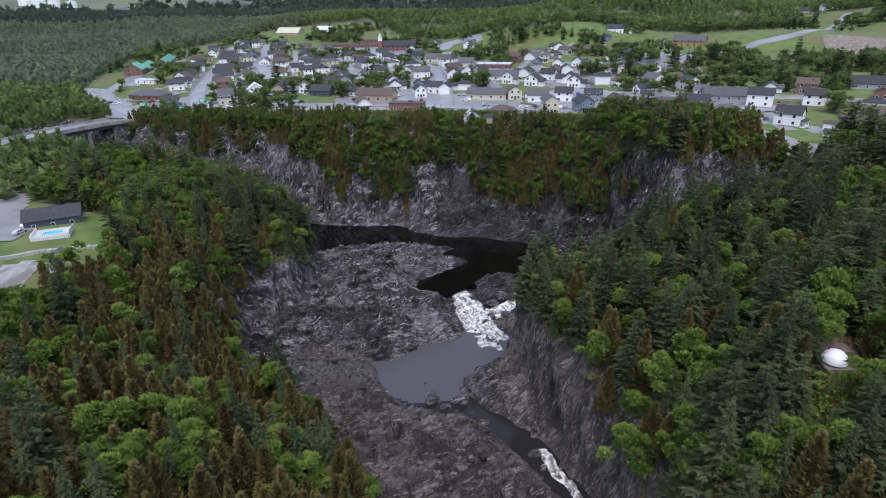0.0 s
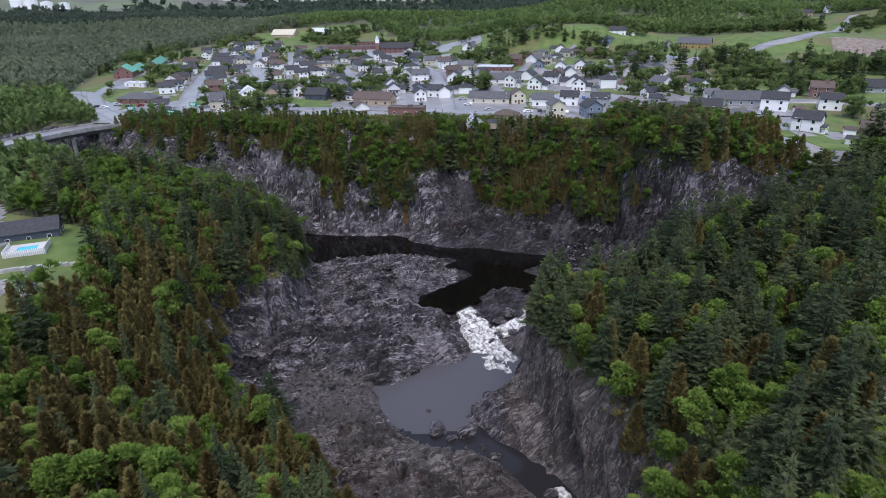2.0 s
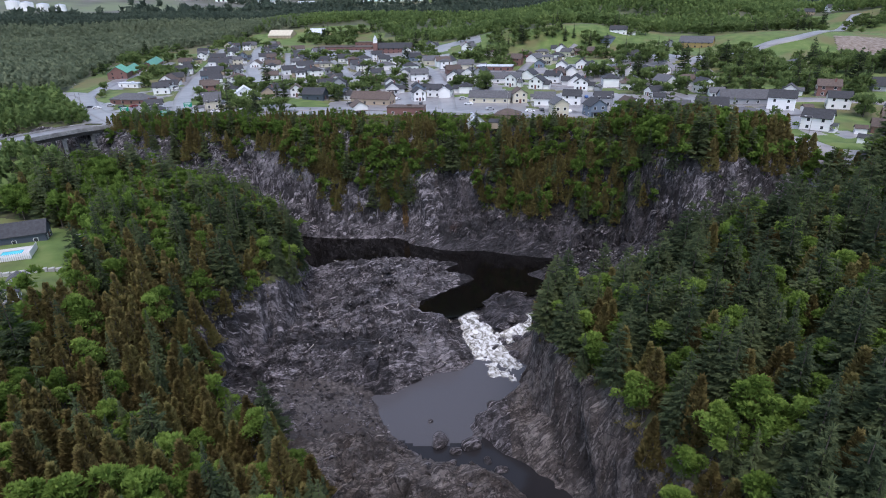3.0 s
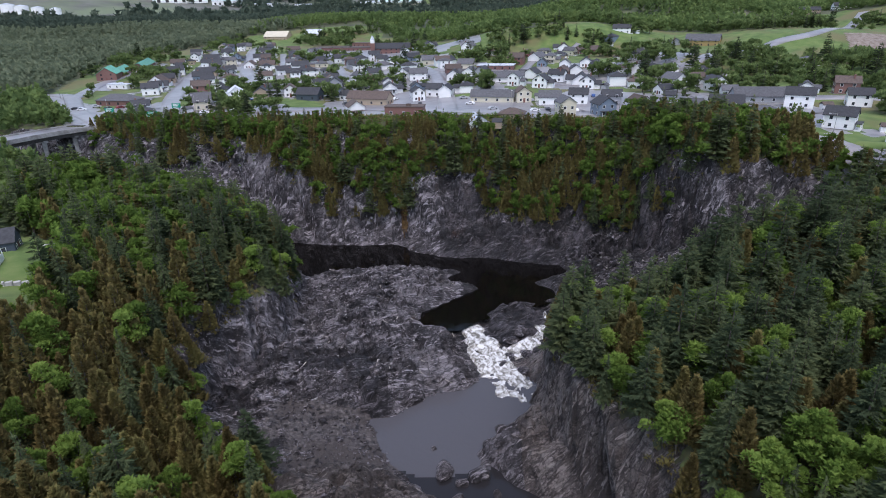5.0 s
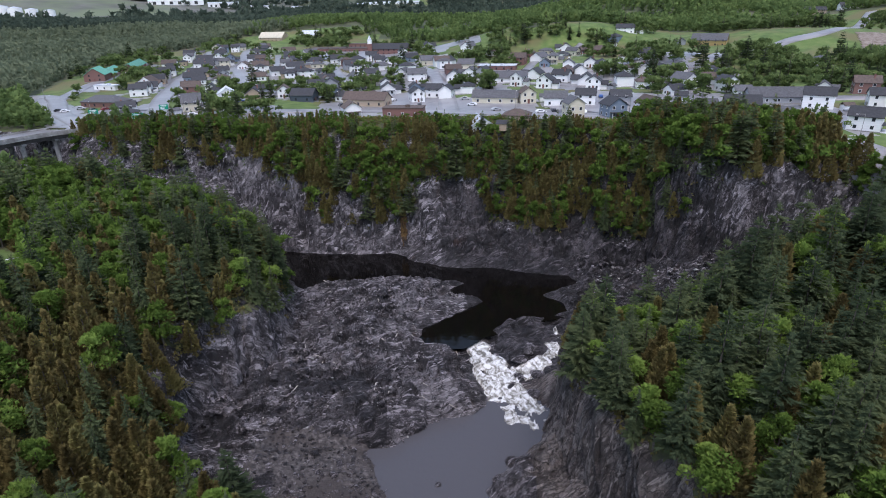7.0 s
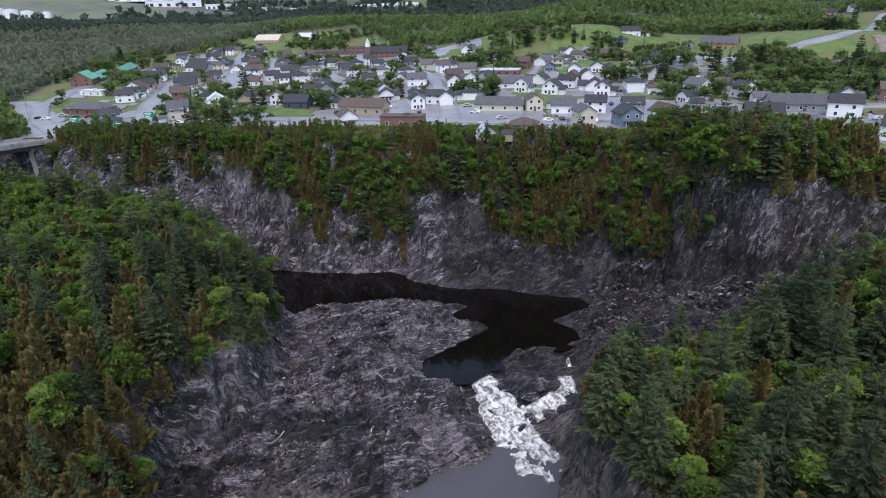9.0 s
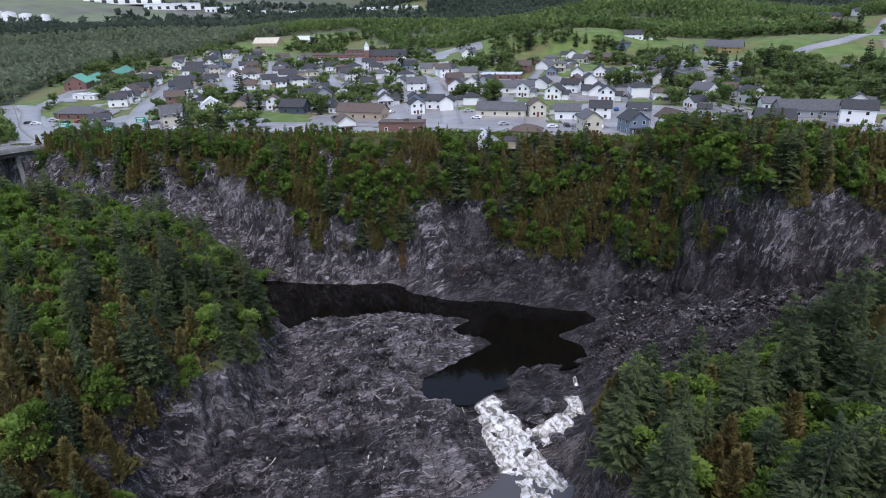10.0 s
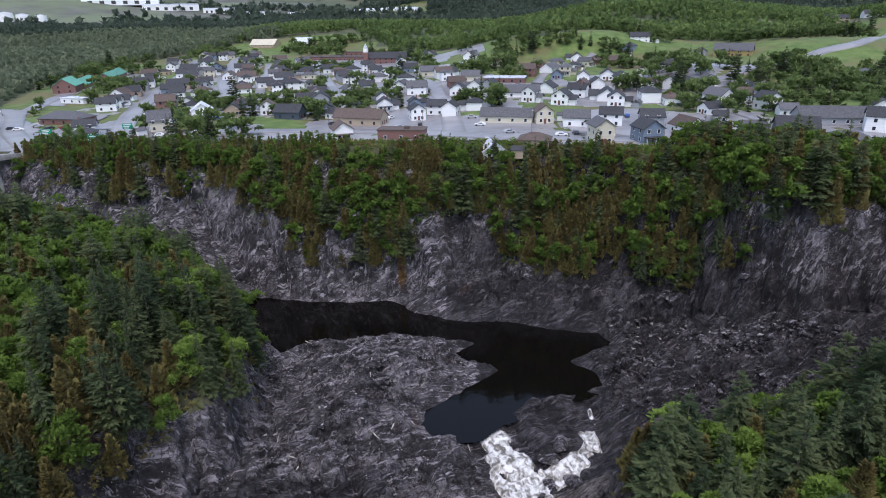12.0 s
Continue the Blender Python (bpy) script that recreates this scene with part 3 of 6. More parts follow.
def water_sheet(name, poly, z, grow, label, material, step=2.0):
    xs, ys = [p[0] for p in poly], [p[1] for p in poly]
    ax, ay = np.arange(min(xs) - grow, max(xs) + grow, step), np.arange(min(ys) - grow, max(ys) + grow, step)
    X, Y = np.meshgrid(ax, ay)
    keep = polygon_distance(X, Y, poly) < grow
    i = np.arange(X.size).reshape(X.shape)
    q = np.stack([i[:-1, :-1], i[:-1, 1:], i[1:, 1:], i[1:, :-1]], -1)
    q = q[keep[:-1, :-1] & keep[1:, 1:]].reshape(-1, 4)
    ob = mesh_object(name, np.stack([X, Y, np.full(X.shape, z)], -1).reshape(-1, 3), q, [material], smooth_faces=True)
    return tagged(ob, label, "water", kind="structure")


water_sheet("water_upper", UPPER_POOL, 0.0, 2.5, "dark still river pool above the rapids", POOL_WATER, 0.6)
# darker copy for the channel: the cliff's reflection painted into the base colour
CLIFF_DARK_WATER = water_material("cliff_dark_channel_water", (0.022, 0.021, 0.023), 0.05, 0.25)
water_sheet("water_lower", LOWER_POOL[:10] + [(-1, 146), (-14, 144), (-22, 148)], -4.0, 3, "slow river pool below the rapids, grey with painted sky reflection", SKY_GREY_WATER, 1.0)
water_sheet("water_channel", LOWER_POOL[9:28] + [(-14, 144), (-1, 146)], -4.07, 5, "water in the narrow lower channel, dark with painted cliff reflection", CLIFF_DARK_WATER)
water_sheet("water_bridge", [(-250, 283), (-84, 262), (-78, 273), (-178, 294), (-250, 297)], 1.0, 3, "dark river under the bridge", POOL_WATER)


# ---------------------------------------------------------------- trees
rng = np.random.default_rng(7)


def unit(v):
    return v / (np.linalg.norm(v, axis=-1, keepdims=True) + 1e-6)


def sprays(base, way, length, width, seed):
    """Pointed leaf sprays: one slim triangle from each base along its way."""
    r = np.random.default_rng(seed)
    way = unit(way)
    side = unit(np.cross(way, np.array([0, 0, 1.0]) + r.normal(0, 0.5, way.shape)))
    tip = base + way * np.asarray(length)[:, None]
    w = side * (np.asarray(width) / 2)[:, None]
    v = np.stack([base - w, base + w, tip], 1).reshape(-1, 3)
    return v, np.arange(len(v)).reshape(-1, 3)


def leaf_quads(centres, outward, size, droop=0.3, seed=0, aspect=1.4):
    r = np.random.default_rng(seed)
    o = unit(unit(outward) + r.normal(0, 0.5, outward.shape))
    s = size * r.uniform(0.6, 1.4, len(centres))
    return sprays(centres - o * (s * aspect * 0.5)[:, None], o, s * aspect, s, seed)


def conifer_crown(h, radius, whorls, per, seed, lean=0.8, bare=0.1, sparse=0.0, rise=-0.22, fat=1.0, fine=False):
    """Tiers of boughs; each bough is a row of sprays to both sides and a tip."""
    r = np.random.default_rng(seed)
    base, way, length, width = [], [], [], []
    for k in range(whorls):
        f = min(max((k + r.uniform(-0.35, 0.35)) / whorls, 0), 0.98)
        z = h * (bare + (1 - bare) * f)
        reach = radius * (1 - f) ** lean * r.uniform(0.75, 1.2) + 0.15
        n = max(4, int(per * (1 - 0.5 * f)))
        for j in range(n):
            if r.random() < sparse:
                continue
            a = 2 * math.pi * (j + r.uniform(-0.4, 0.4)) / n + k * 1.3
            w = reach * r.uniform(0.65, 1.15)
            d = np.array([math.cos(a), math.sin(a), rise + r.normal(0, 0.08)])
            q = np.array([-math.sin(a), math.cos(a), 0])
            m = 3 if w > 1.8 else 2 if w > 0.8 else 1
            m, short = (2 * m, 0.6) if fine else (m, 1.0)
            for i in range(m):
                at = np.array([0, 0, z + r.normal(0, 0.12)]) + d * w * (0.2 + 0.68 * i / m)
                for sgn in (-1, 1):
                    base.append(at)
                    way.append(d + sgn * q * r.uniform(0.5, 1.0) + np.array([0, 0, r.normal(-0.05, 0.15)]))
                    length.append((w * 0.42 + 0.25) * r.uniform(0.7, 1.2) * short)
                    width.append((0.22 + 0.1 * w) * (1.15 * short))
            base.append(np.array([0, 0, z]) + d * w * 0.4)
            way.append(d + np.array([0, 0, 0.12]))
            length.append(w * 0.65)
            width.append((0.3 + 0.12 * w) * short)
    for j in range(5):
        base.append(np.array([0, 0, h * 0.93]))
        way.append(np.array([r.normal(0, 0.25), r.normal(0, 0.25), 1]))
        length.append(h * 0.07 + 0.3)
        width.append(0.3)
    return sprays(np.array(base), np.array(way), np.array(length), fat * np.array(width), seed)


def cedar_crown(h, radius, n, seed, fat=1.0):
    """A dense spire of upswept sprays."""
    r = np.random.default_rng(seed)
    f = r.random(n) ** 1.45
    a = r.uniform(0, 2 * math.pi, n)
    lobe = 0.82 + 0.2 * np.sin(3 * a + seed + 4 * f) + 0.1 * np.sin(7 * a - 9 * f)
    rad = radius * (1 - f) ** 0.95 * lobe * r.uniform(0.6, 1.08, n) + 0.06
    c = np.stack([np.cos(a) * rad, np.sin(a) * rad, h * (0.04 + 0.9 * f)], 1)
    o = np.stack([np.cos(a) * 0.6, np.sin(a) * 0.6, np.full(n, 0.8)], 1) + r.normal(0, 0.25, (n, 3))
    return sprays(c, o, r.uniform(0.6, 1.15, n) * (1.15 - 0.4 * f), fat * r.uniform(0.3, 0.55, n), seed)


def broad_crown(h, radius, n, seed, lobes=9, leaf=0.42, low=0.3):
    """Rounded lobes of small leaves with gaps between them."""
    r = np.random.default_rng(seed)
    cen = np.stack([r.normal(0, radius * 0.45, lobes), r.normal(0, radius * 0.45, lobes), h * r.uniform(low, 0.84, lobes)], 1)
    cen[0] = (0, 0, h * 0.8)
    rad = radius * r.uniform(0.32, 0.58, lobes)
    which = r.integers(0, lobes, n)
    d = unit(r.normal(0, 1, (n, 3)))
    d[:, 2] = np.where(d[:, 2] < -0.3, -d[:, 2], d[:, 2])
    c = cen[which] + d * (rad[which] * r.uniform(0.72, 1.1, n))[:, None] * np.array([1, 1, 0.85])
    return leaf_quads(c, d + np.array([0, 0, 0.2]), np.full(n, leaf), 0.15, seed, 1.3)


def trunk_shape(h, r0, limbs=0, seed=0):
    """A tapered bole, and limbs where the tree forks."""
    r = np.random.default_rng(seed)
    vs, fs = [], []

    def tube(p, q, ra, rb, n=6):
        p, q = np.array(p, float), np.array(q, float)
        d = (q - p) / np.linalg.norm(q - p)
        s = np.cross(d, (0.3, 0.8, 0.1))
        s /= np.linalg.norm(s)
        t = np.cross(d, s)
        o = len(vs)
        for c, rr in ((p, ra), (q, rb)):
            for i in range(n):
                a = 2 * math.pi * i / n
                vs.append(c + (s * math.cos(a) + t * math.sin(a)) * rr)
        for i in range(n):
            j = (i + 1) % n
            fs.extend([(o + i, o + j, o + n + j), (o + i, o + n + j, o + n + i)])
    tube((0, 0, -0.6), (0.05, 0, h * 0.4), r0, r0 * 0.7)
    tube((0.05, 0, h * 0.4), (0, 0.05, h * 0.95), r0 * 0.7, r0 * 0.12)
    for i in range(limbs):
        a, z = r.uniform(0, 6.28), h * r.uniform(0.3, 0.55)
        tube((0, 0, z), (math.cos(a) * h * 0.2, math.sin(a) * h * 0.2, z + h * 0.22), r0 * 0.4, r0 * 0.12, 4)
    return np.array(vs), np.array(fs)


SPECIES = {}


def species(kind, category, foliage, label, shapes, trunk, light):
    variants = []
    for i, (v, f) in enumerate(shapes):
        root = new(kind)
        tv, tf = trunk_shape(*trunk, seed=i)
        mesh_object("trunk", tv, tf, [BARK], root)
        mesh_object("crown", v, f, [foliage], root)
        tagged(root, label, category, kind + " trees")
        variants.append(root)
    SPECIES[kind] = dict(roots=variants, shapes=shapes, trunk=trunk, foliage=foliage, used=0, light=light)


species("cedar", "tree", CEDAR, "olive-brown narrow cedar with dense pointed crown", [cedar_crown(11, 2.75, 1700, s, 1.3) for s in (1, 2, 3, 21)], (11, 0.2, 0),
        [cedar_crown(11, 2.75, 420, s, 2.45) for s in (1, 2, 3)])
species("spruce", "tree", SPRUCE, "dark green spruce with drooping tiers of boughs", [conifer_crown(14, 2.7, 24, 10, s, fat=1.2, fine=True) for s in (4, 5, 6)], (14, 0.22, 0),
        [conifer_crown(14, 2.7, 16, 9, s, fat=1.5) for s in (4, 5, 6)])
species("pine", "tree", PINE, "tall pine with open layered boughs", [conifer_crown(16.5, 3.9, 19, 12, s, 0.6, 0.16, 0.06, 0.06, 1.25, fine=True) for s in (7, 8, 9)], (16.5, 0.26, 0),
        [conifer_crown(16.5, 3.9, 15, 10, s, 0.55, 0.2, 0.08, 0.1, 1.3) for s in (7, 8, 9)])
species("maple", "tree", MAPLE, "bright green broad-leaved tree with rounded uneven crown", [broad_crown(10.5, 3.2, 1700, s, 13, 0.44) for s in (10, 11, 12, 13)], (9, 0.2, 4),
        [broad_crown(10.5, 3.3, 420, s, 11, 0.85) for s in (10, 11, 12, 13)])


def wood(x0, x1, y0, y1, gap, test, mix, scale=(0.75, 1.2), top=None):
    """Scatter places over a stretch: one tree to a cell, shifted within it. mix(x, y) gives the chances of each kind."""
    ax, ay = np.arange(x0, x1, gap), np.arange(y0, y1, gap)
    X, Y = np.meshgrid(ax, ay)
    X, Y = X + rng.uniform(-0.45, 0.45, X.shape) * gap, Y + rng.uniform(-0.45, 0.45, X.shape) * gap
    X, Y = X.ravel(), Y.ravel()
    Z = land(X, Y)
    ok = test(X, Y, Z)
    X, Y, Z = X[ok], Y[ok], Z[ok]
    scales = rng.uniform(*scale, len(X))
    if top is not None:
        room = top + 9 * smooth(50, 72, X) + 2.5 * fbm(X / 12, Y / 12, 2, 99) - Z
        scales = np.minimum(scales, room / 12.5)
        good = scales > 0.3
        X, Y, Z, scales = X[good], Y[good], Z[good], scales[good]
    chance = mix(X, Y)
    names = list(chance)
    cum = np.cumsum(np.stack([np.broadcast_to(chance[k], X.shape) for k in names], 1), 1)
    pick = (rng.random(len(X))[:, None] * cum[:, -1:] > cum).sum(1)
    return [(names[p], x, y, z, s, a) for p, x, y, z, s, a in zip(pick, X, Y, Z, scales, rng.uniform(0, 360, len(X)))]


def gorge_wood(X, Y, Z):
    d = polygon_distance(X, Y, GORGE)
    return (d > 0.8) & (Z > tree_line(X, Y) + 1.5 * fbm(X / 5, Y / 5, 2, 95))


def free(X, Y):
    """Clear of lawns, clearings, houses and roads."""
    ok = (polygon_distance(X, Y, LAWN_WEST) > 0) & (line_distance(X, Y, [(68, 104), (63, 98), (56, 88)]) > 3.3)
    return ok


TREES = []
TREES += wood(-150, -12, 62, 275, 3.5, lambda X, Y, Z: gorge_wood(X, Y, Z) & free(X, Y) & (X < -5),
              lambda X, Y: dict(cedar=0.15 + 1.3 * smooth(-112, -85, X) * smooth(192, 152, Y), spruce=0.3, pine=0.08, maple=0.22 + 0.6 * smooth(-80, -100, X) + 0.5 * smooth(100, 80, Y) * smooth(-40, -60, X)))
TREES += wood(10, 150, 62, 232, 3.8, lambda X, Y, Z: gorge_wood(X, Y, Z) & free(X, Y) & (polygon_distance(X, Y, TOWN) > 4) & (Y < 178 + 0.3 * X),
              lambda X, Y: dict(cedar=0.2 + 0.3 * smooth(45, 25, X), spruce=0.17, pine=0.42, maple=0.42))
TREES += wood(-165, 128, 224, 322, 2.8, lambda X, Y, Z: gorge_wood(X, Y, Z) & (polygon_distance(X, Y, TOWN) > 0.5) & (Y > 246 - 0.16 * X - 17 * smooth(80, 100, X)),
              lambda X, Y: dict(cedar=0.5, spruce=0.15, pine=0.06, maple=0.5 + 1.0 * smooth(9, 2, polygon_distance(X, Y, TOWN)) + 0.6 * smooth(14, 6, abs(X + 45))), (0.65, 1.15), 51.2)

TREES += wood(-90, 72, 238, 300, 2.3, lambda X, Y, Z: gorge_wood(X, Y, Z) & (Z < 37) & (Y > 246 - 0.16 * X),
              lambda X, Y: dict(cedar=0.7, spruce=0.15, maple=0.2 + 0.5 * smooth(14, 6, abs(X + 45))), (0.55, 0.95), 51.2)
TREES.append(("pine", -47.5, 134, ground_at(-47.5, 134), 1.25, 40))


def plant(trees, limit=290):
    """The trees nearest the narrows are things of their own, the rest one mass for each kind."""
    order = np.argsort([math.hypot(t[1], 0.8 * (t[2] - 125)) for t in trees])
    trees = [trees[i] for i in order]
    rest = {}
    for kind, x, y, z, s, a in trees:
        sp = SPECIES[kind]
        i = int(a) % len(sp["roots"])
        if sp["used"] < limit:
            m = pose(x, y, z - 0.2, 0, 0, a) @ Matrix.Diagonal((s, s, s * (0.85 + 0.3 * ((a * 7.1) % 1)), 1))
            if sp["used"] < len(sp["roots"]):
                root = sp["roots"][sp["used"]]
                root.matrix_basis = m
            else:
                root = copy_thing(sp["roots"][i], m)
                root.scale = m.to_scale()
            sp["used"] += 1
        else:
            rest.setdefault(kind, []).append((x, y, z, s, a))
    return rest


def wood_mass(name, kind, places, label, keep=1.0):
    sp = SPECIES[kind]
    vs, fs, ms, o = [], [], [], 0
    for k, (x, y, z, s, a) in enumerate(places):
        v, f = sp["light"][k % len(sp["light"])]
        tv, tf = trunk_shape(*sp["trunk"][:2], 0, 0)
        for vv, ff, mi in ((v, f, 0), (tv, tf, 1)):
            if mi == 0 and keep < 1:
                sel = np.random.default_rng(k).random(len(ff)) < keep
                vv = vv.reshape(-1, 3, 3)[sel].reshape(-1, 3)
                ff = np.arange(len(vv)).reshape(-1, 3)
            c, t = math.cos(a), math.sin(a)
            g = vv * s
            vs.append(np.stack([x + c * g[:, 0] - t * g[:, 1], y + t * g[:, 0] + c * g[:, 1], z - 0.2 + g[:, 2]], 1))
            fs.append(ff + o)
            ms.append(np.full(len(ff), mi))
            o += len(vv)
    if vs:
        ob = mesh_object(name, np.concatenate(vs), np.concatenate(fs), [sp["foliage"], BARK], None, np.concatenate(ms))
        tagged(ob, label, "trees", kind="stuff")


REST = plant(TREES)
for kind, places in REST.items():
    wood_mass(kind + "_wood", kind, places, "mixed wood of " + kind + " trees above the gorge")


def undergrowth(name, x0, x1, y0, y1, count, foliage, label, seed, tall=1.0):
    """Low bushes and saplings between the trees, down to the edge of the bare rock."""
    r = np.random.default_rng(seed)
    X, Y = r.uniform(x0, x1, count), r.uniform(y0, y1, count)
    Z = land(X, Y)
    ok = gorge_wood(X, Y, Z + 1.0) & (polygon_distance(X, Y, LAWN_WEST) > 0) & (np.hypot(X - 64, Y - 99.5) > 4.5) & (polygon_distance(X, Y, TOWN) > 0) & (polygon_distance(X, Y, GORGE) < 45)
    X, Y, Z = X[ok], Y[ok], Z[ok]
    n, m = len(X), 14
    d = unit(r.normal(0, 1, (n, m, 3)) * np.array([1, 1, 0.8]) + np.array([0, 0, 0.5]))
    size = r.uniform(0.5, 1.5, (n, 1)) * tall
    c = np.stack([X, Y, Z], -1)[:, None, :] + d * size[..., None]
    v, f = leaf_quads(c.reshape(-1, 3), d.reshape(-1, 3), np.full(n * m, 0.5), 0, seed, 1.4)
    tagged(mesh_object(name, v, f, [foliage]), label, "bushes", kind="stuff")


undergrowth("cliff_undergrowth", -165, 125, 215, 320, 11000, MAPLE, "green bushes between the trees on the cliff", 41)
undergrowth("cedar_undergrowth", -165, 125, 215, 320, 9000, CEDAR, "brown-green cedar scrub on the cliff", 42)
undergrowth("clearing_undergrowth", 46, 62, 80, 98, 420, MAPLE, "bright green bushes below the dome tent", 44, 1.5)
undergrowth("bank_undergrowth", -110, 110, 70, 215, 13000, CEDAR, "olive scrub under the trees of both banks", 43)


# ---------------------------------------------------------------- the town: roads
def ribbon(name, pts, width, lift, material, label, category="road", step=4.0, kind_="structure", level=None):
    """A road laid along a line, with a crown and a thickness, following the ground."""
    P = [Vector(p) for p in pts]
    line = []
    for i in range(len(P) - 1):
        p0, p1, p2, p3 = P[max(i - 1, 0)], P[i], P[i + 1], P[min(i + 2, len(P) - 1)]
        n = max(2, int((p2 - p1).length / step))
        for k in range(n):
            t = k / n
            line.append(0.5 * ((2 * p1) + (p2 - p0) * t + (2 * p0 - 5 * p1 + 4 * p2 - p3) * t * t + (3 * p1 - p0 - 3 * p2 + p3) * t ** 3))
    line.append(P[-1])
    cols = [-0.5, -0.5, -0.25, 0, 0.25, 0.5, 0.5]
    drop = [-0.5, 0, 0.05, 0.08, 0.05, 0, -0.5]
    xs, ys, zs = [], [], []
    for i, p in enumerate(line):
        d = (line[min(i + 1, len(line) - 1)] - line[max(i - 1, 0)]).normalized()
        s = Vector((d.y, -d.x))
        for c, h in zip(cols, drop):
            q = p + s * (c * width)
            xs.append(q.x), ys.append(q.y), zs.append(h)
    z = land(np.array(xs), np.array(ys), False) if level is None else np.full(len(xs), level)
    v = np.stack([xs, ys, z + lift + np.array(zs)], 1)
    m = len(cols)
    f = [(i * m + j, (i + 1) * m + j, (i + 1) * m + j + 1, i * m + j + 1) for i in range(len(line) - 1) for j in range(m - 1)]
    ob = mesh_object(name, v, np.array(f)[:, ::-1], [material])
    return tagged(ob, label, category, kind=kind_), line


ROADS = {
    "main": ([(-166, 306), (-152, 313), (-119, 321), (-91, 327), (-61, 329), (-38, 322), (-17, 310), (3, 299), (35, 294), (62, 292), (90, 286), (107, 271), (124, 235), (140, 203), (168, 165)], 11),
    "upper": ([(-141, 322), (-165, 380), (-197, 482), (-230, 603), (-249, 680)], 9.5),
    "back": ([(-128, 420), (-150, 470), (-169, 521), (-206, 658), (-216, 720)], 9.5),
    "market": ([(-166, 306), (-200, 345), (-246, 408), (-290, 411), (-345, 428), (-420, 440)], 9),
    "mill": ([(-232, 392), (-240, 424), (-250, 470), (-262, 540), (-286, 610)], 9),
    "square": ([(-8, 308), (-9, 350), (-12, 390), (-20, 440), (-45, 520), (-66, 590), (-90, 650)], 9),
    "middle": ([(-14, 398), (12, 397), (62, 372), (97, 360), (114, 325), (110, 272)], 8),
    "cross": ([(-120, 500), (-70, 455), (-20, 440), (40, 432), (95, 418), (130, 400), (161, 426), (210, 460), (247, 472), (300, 530), (360, 600)], 8),
    "hill": ([(-120, 440), (-136, 500), (-150, 560), (-168, 630)], 6),
    "elm": ([(-66, 405), (-78, 450), (-92, 500), (-112, 560)], 6),
    "orchard": ([(40, 432), (52, 470), (70, 500), (96, 530)], 6),
    "lane": ([(114, 325), (150, 318), (190, 300), (230, 270)], 7),
    "service": ([(-160, 372), (-120, 376), (-80, 385), (-14, 398)], 7),
}
for key, (pts, width) in ROADS.items():
    ribbon("road_" + key, pts, width, 0.42, ASPHALT, "wet grey asphalt street through the town")


PAVED = []


def lot(name, poly, label, material=None):
    """A paved yard with a fine grid that follows the ground."""
    PAVED.append(poly)
    xs, ys = [p[0] for p in poly], [p[1] for p in poly]
    ax, ay = np.arange(min(xs), max(xs) + 1, 2.0), np.arange(min(ys), max(ys) + 1, 2.0)
    X, Y = np.meshgrid(ax, ay)
    i = np.arange(X.size).reshape(X.shape)
    q = np.stack([i[:-1, :-1], i[:-1, 1:], i[1:, 1:], i[1:, :-1]], -1)
    keep = polygon_distance(X + 1, Y + 1, poly) < 0
    q = q[keep[:-1, :-1]].reshape(-1, 4)
    ob = mesh_object(name, np.stack([X, Y, land(X, Y, False) + 0.3], -1).reshape(-1, 3), q, [material or ASPHALT])
    tagged(ob, label, "pavement", kind="structure")


lot("pavement_square", [(-34, 300), (-6, 292), (26, 286), (60, 282), (96, 274), (96, 288), (60, 300), (30, 312), (34, 336), (-4, 350), (-20, 340), (-24, 318)], "wet asphalt square and parking in front of the shops")
lot("pavement_junction", [(-160, 300), (-148, 318), (-172, 324), (-184, 334), (-192, 352), (-206, 366), (-228, 392), (-244, 414), (-256, 408), (-238, 380), (-214, 350), (-196, 326), (-180, 302)], "wide wet asphalt junction by the bridge")
lot("pavement_forecourt", [(-170, 346), (-150, 342), (-152, 352), (-172, 358), (-176, 382), (-204, 392), (-208, 380)], "wet asphalt car park round the brick restaurant")
lot("pavement_market", [(-236, 424), (-224, 420), (-230, 440), (-246, 468), (-252, 520), (-262, 590), (-272, 600), (-258, 500), (-246, 452)], "asphalt strip along the market hall")
lot("pavement_restaurant", [(-70, 332), (-20, 322), (-22, 352), (-44, 362), (-72, 352)], "asphalt car park round the restaurant")
lot("pavement_east", [(98, 268), (112, 262), (128, 280), (150, 286), (150, 304), (112, 300), (92, 292)], "asphalt yards between the eastern houses")
lot("pavement_yards", [(36, 300), (90, 296), (98, 330), (60, 350), (38, 340)], "asphalt yards behind the shops")
lot("pavement_school", [(-150, 600), (-60, 560), (-40, 600), (-70, 640), (-140, 670)], "asphalt yard of the school")
lot("pavement_quarry", [(248, 432), (330, 416), (348, 478), (264, 470)], "bare brown gravel yard beyond the houses", GRAVEL)
BRIDGE_LINE = [(-166, 306), (-178, 296), (-188, 279), (-194, 250), (-198, 215), (-206, 160)]
ROAD_LINES = [pts for pts, _ in ROADS.values()]

# ---------------------------------------------------------------- the town: houses
def siding(name, colour, v=0.12):
    return shade(name, [tuple(c * (1 - v) for c in colour), colour], 0.8, 0.6, 0.25, 6.0, stretch=(0.3, 0.3, 7), depth=0.03)


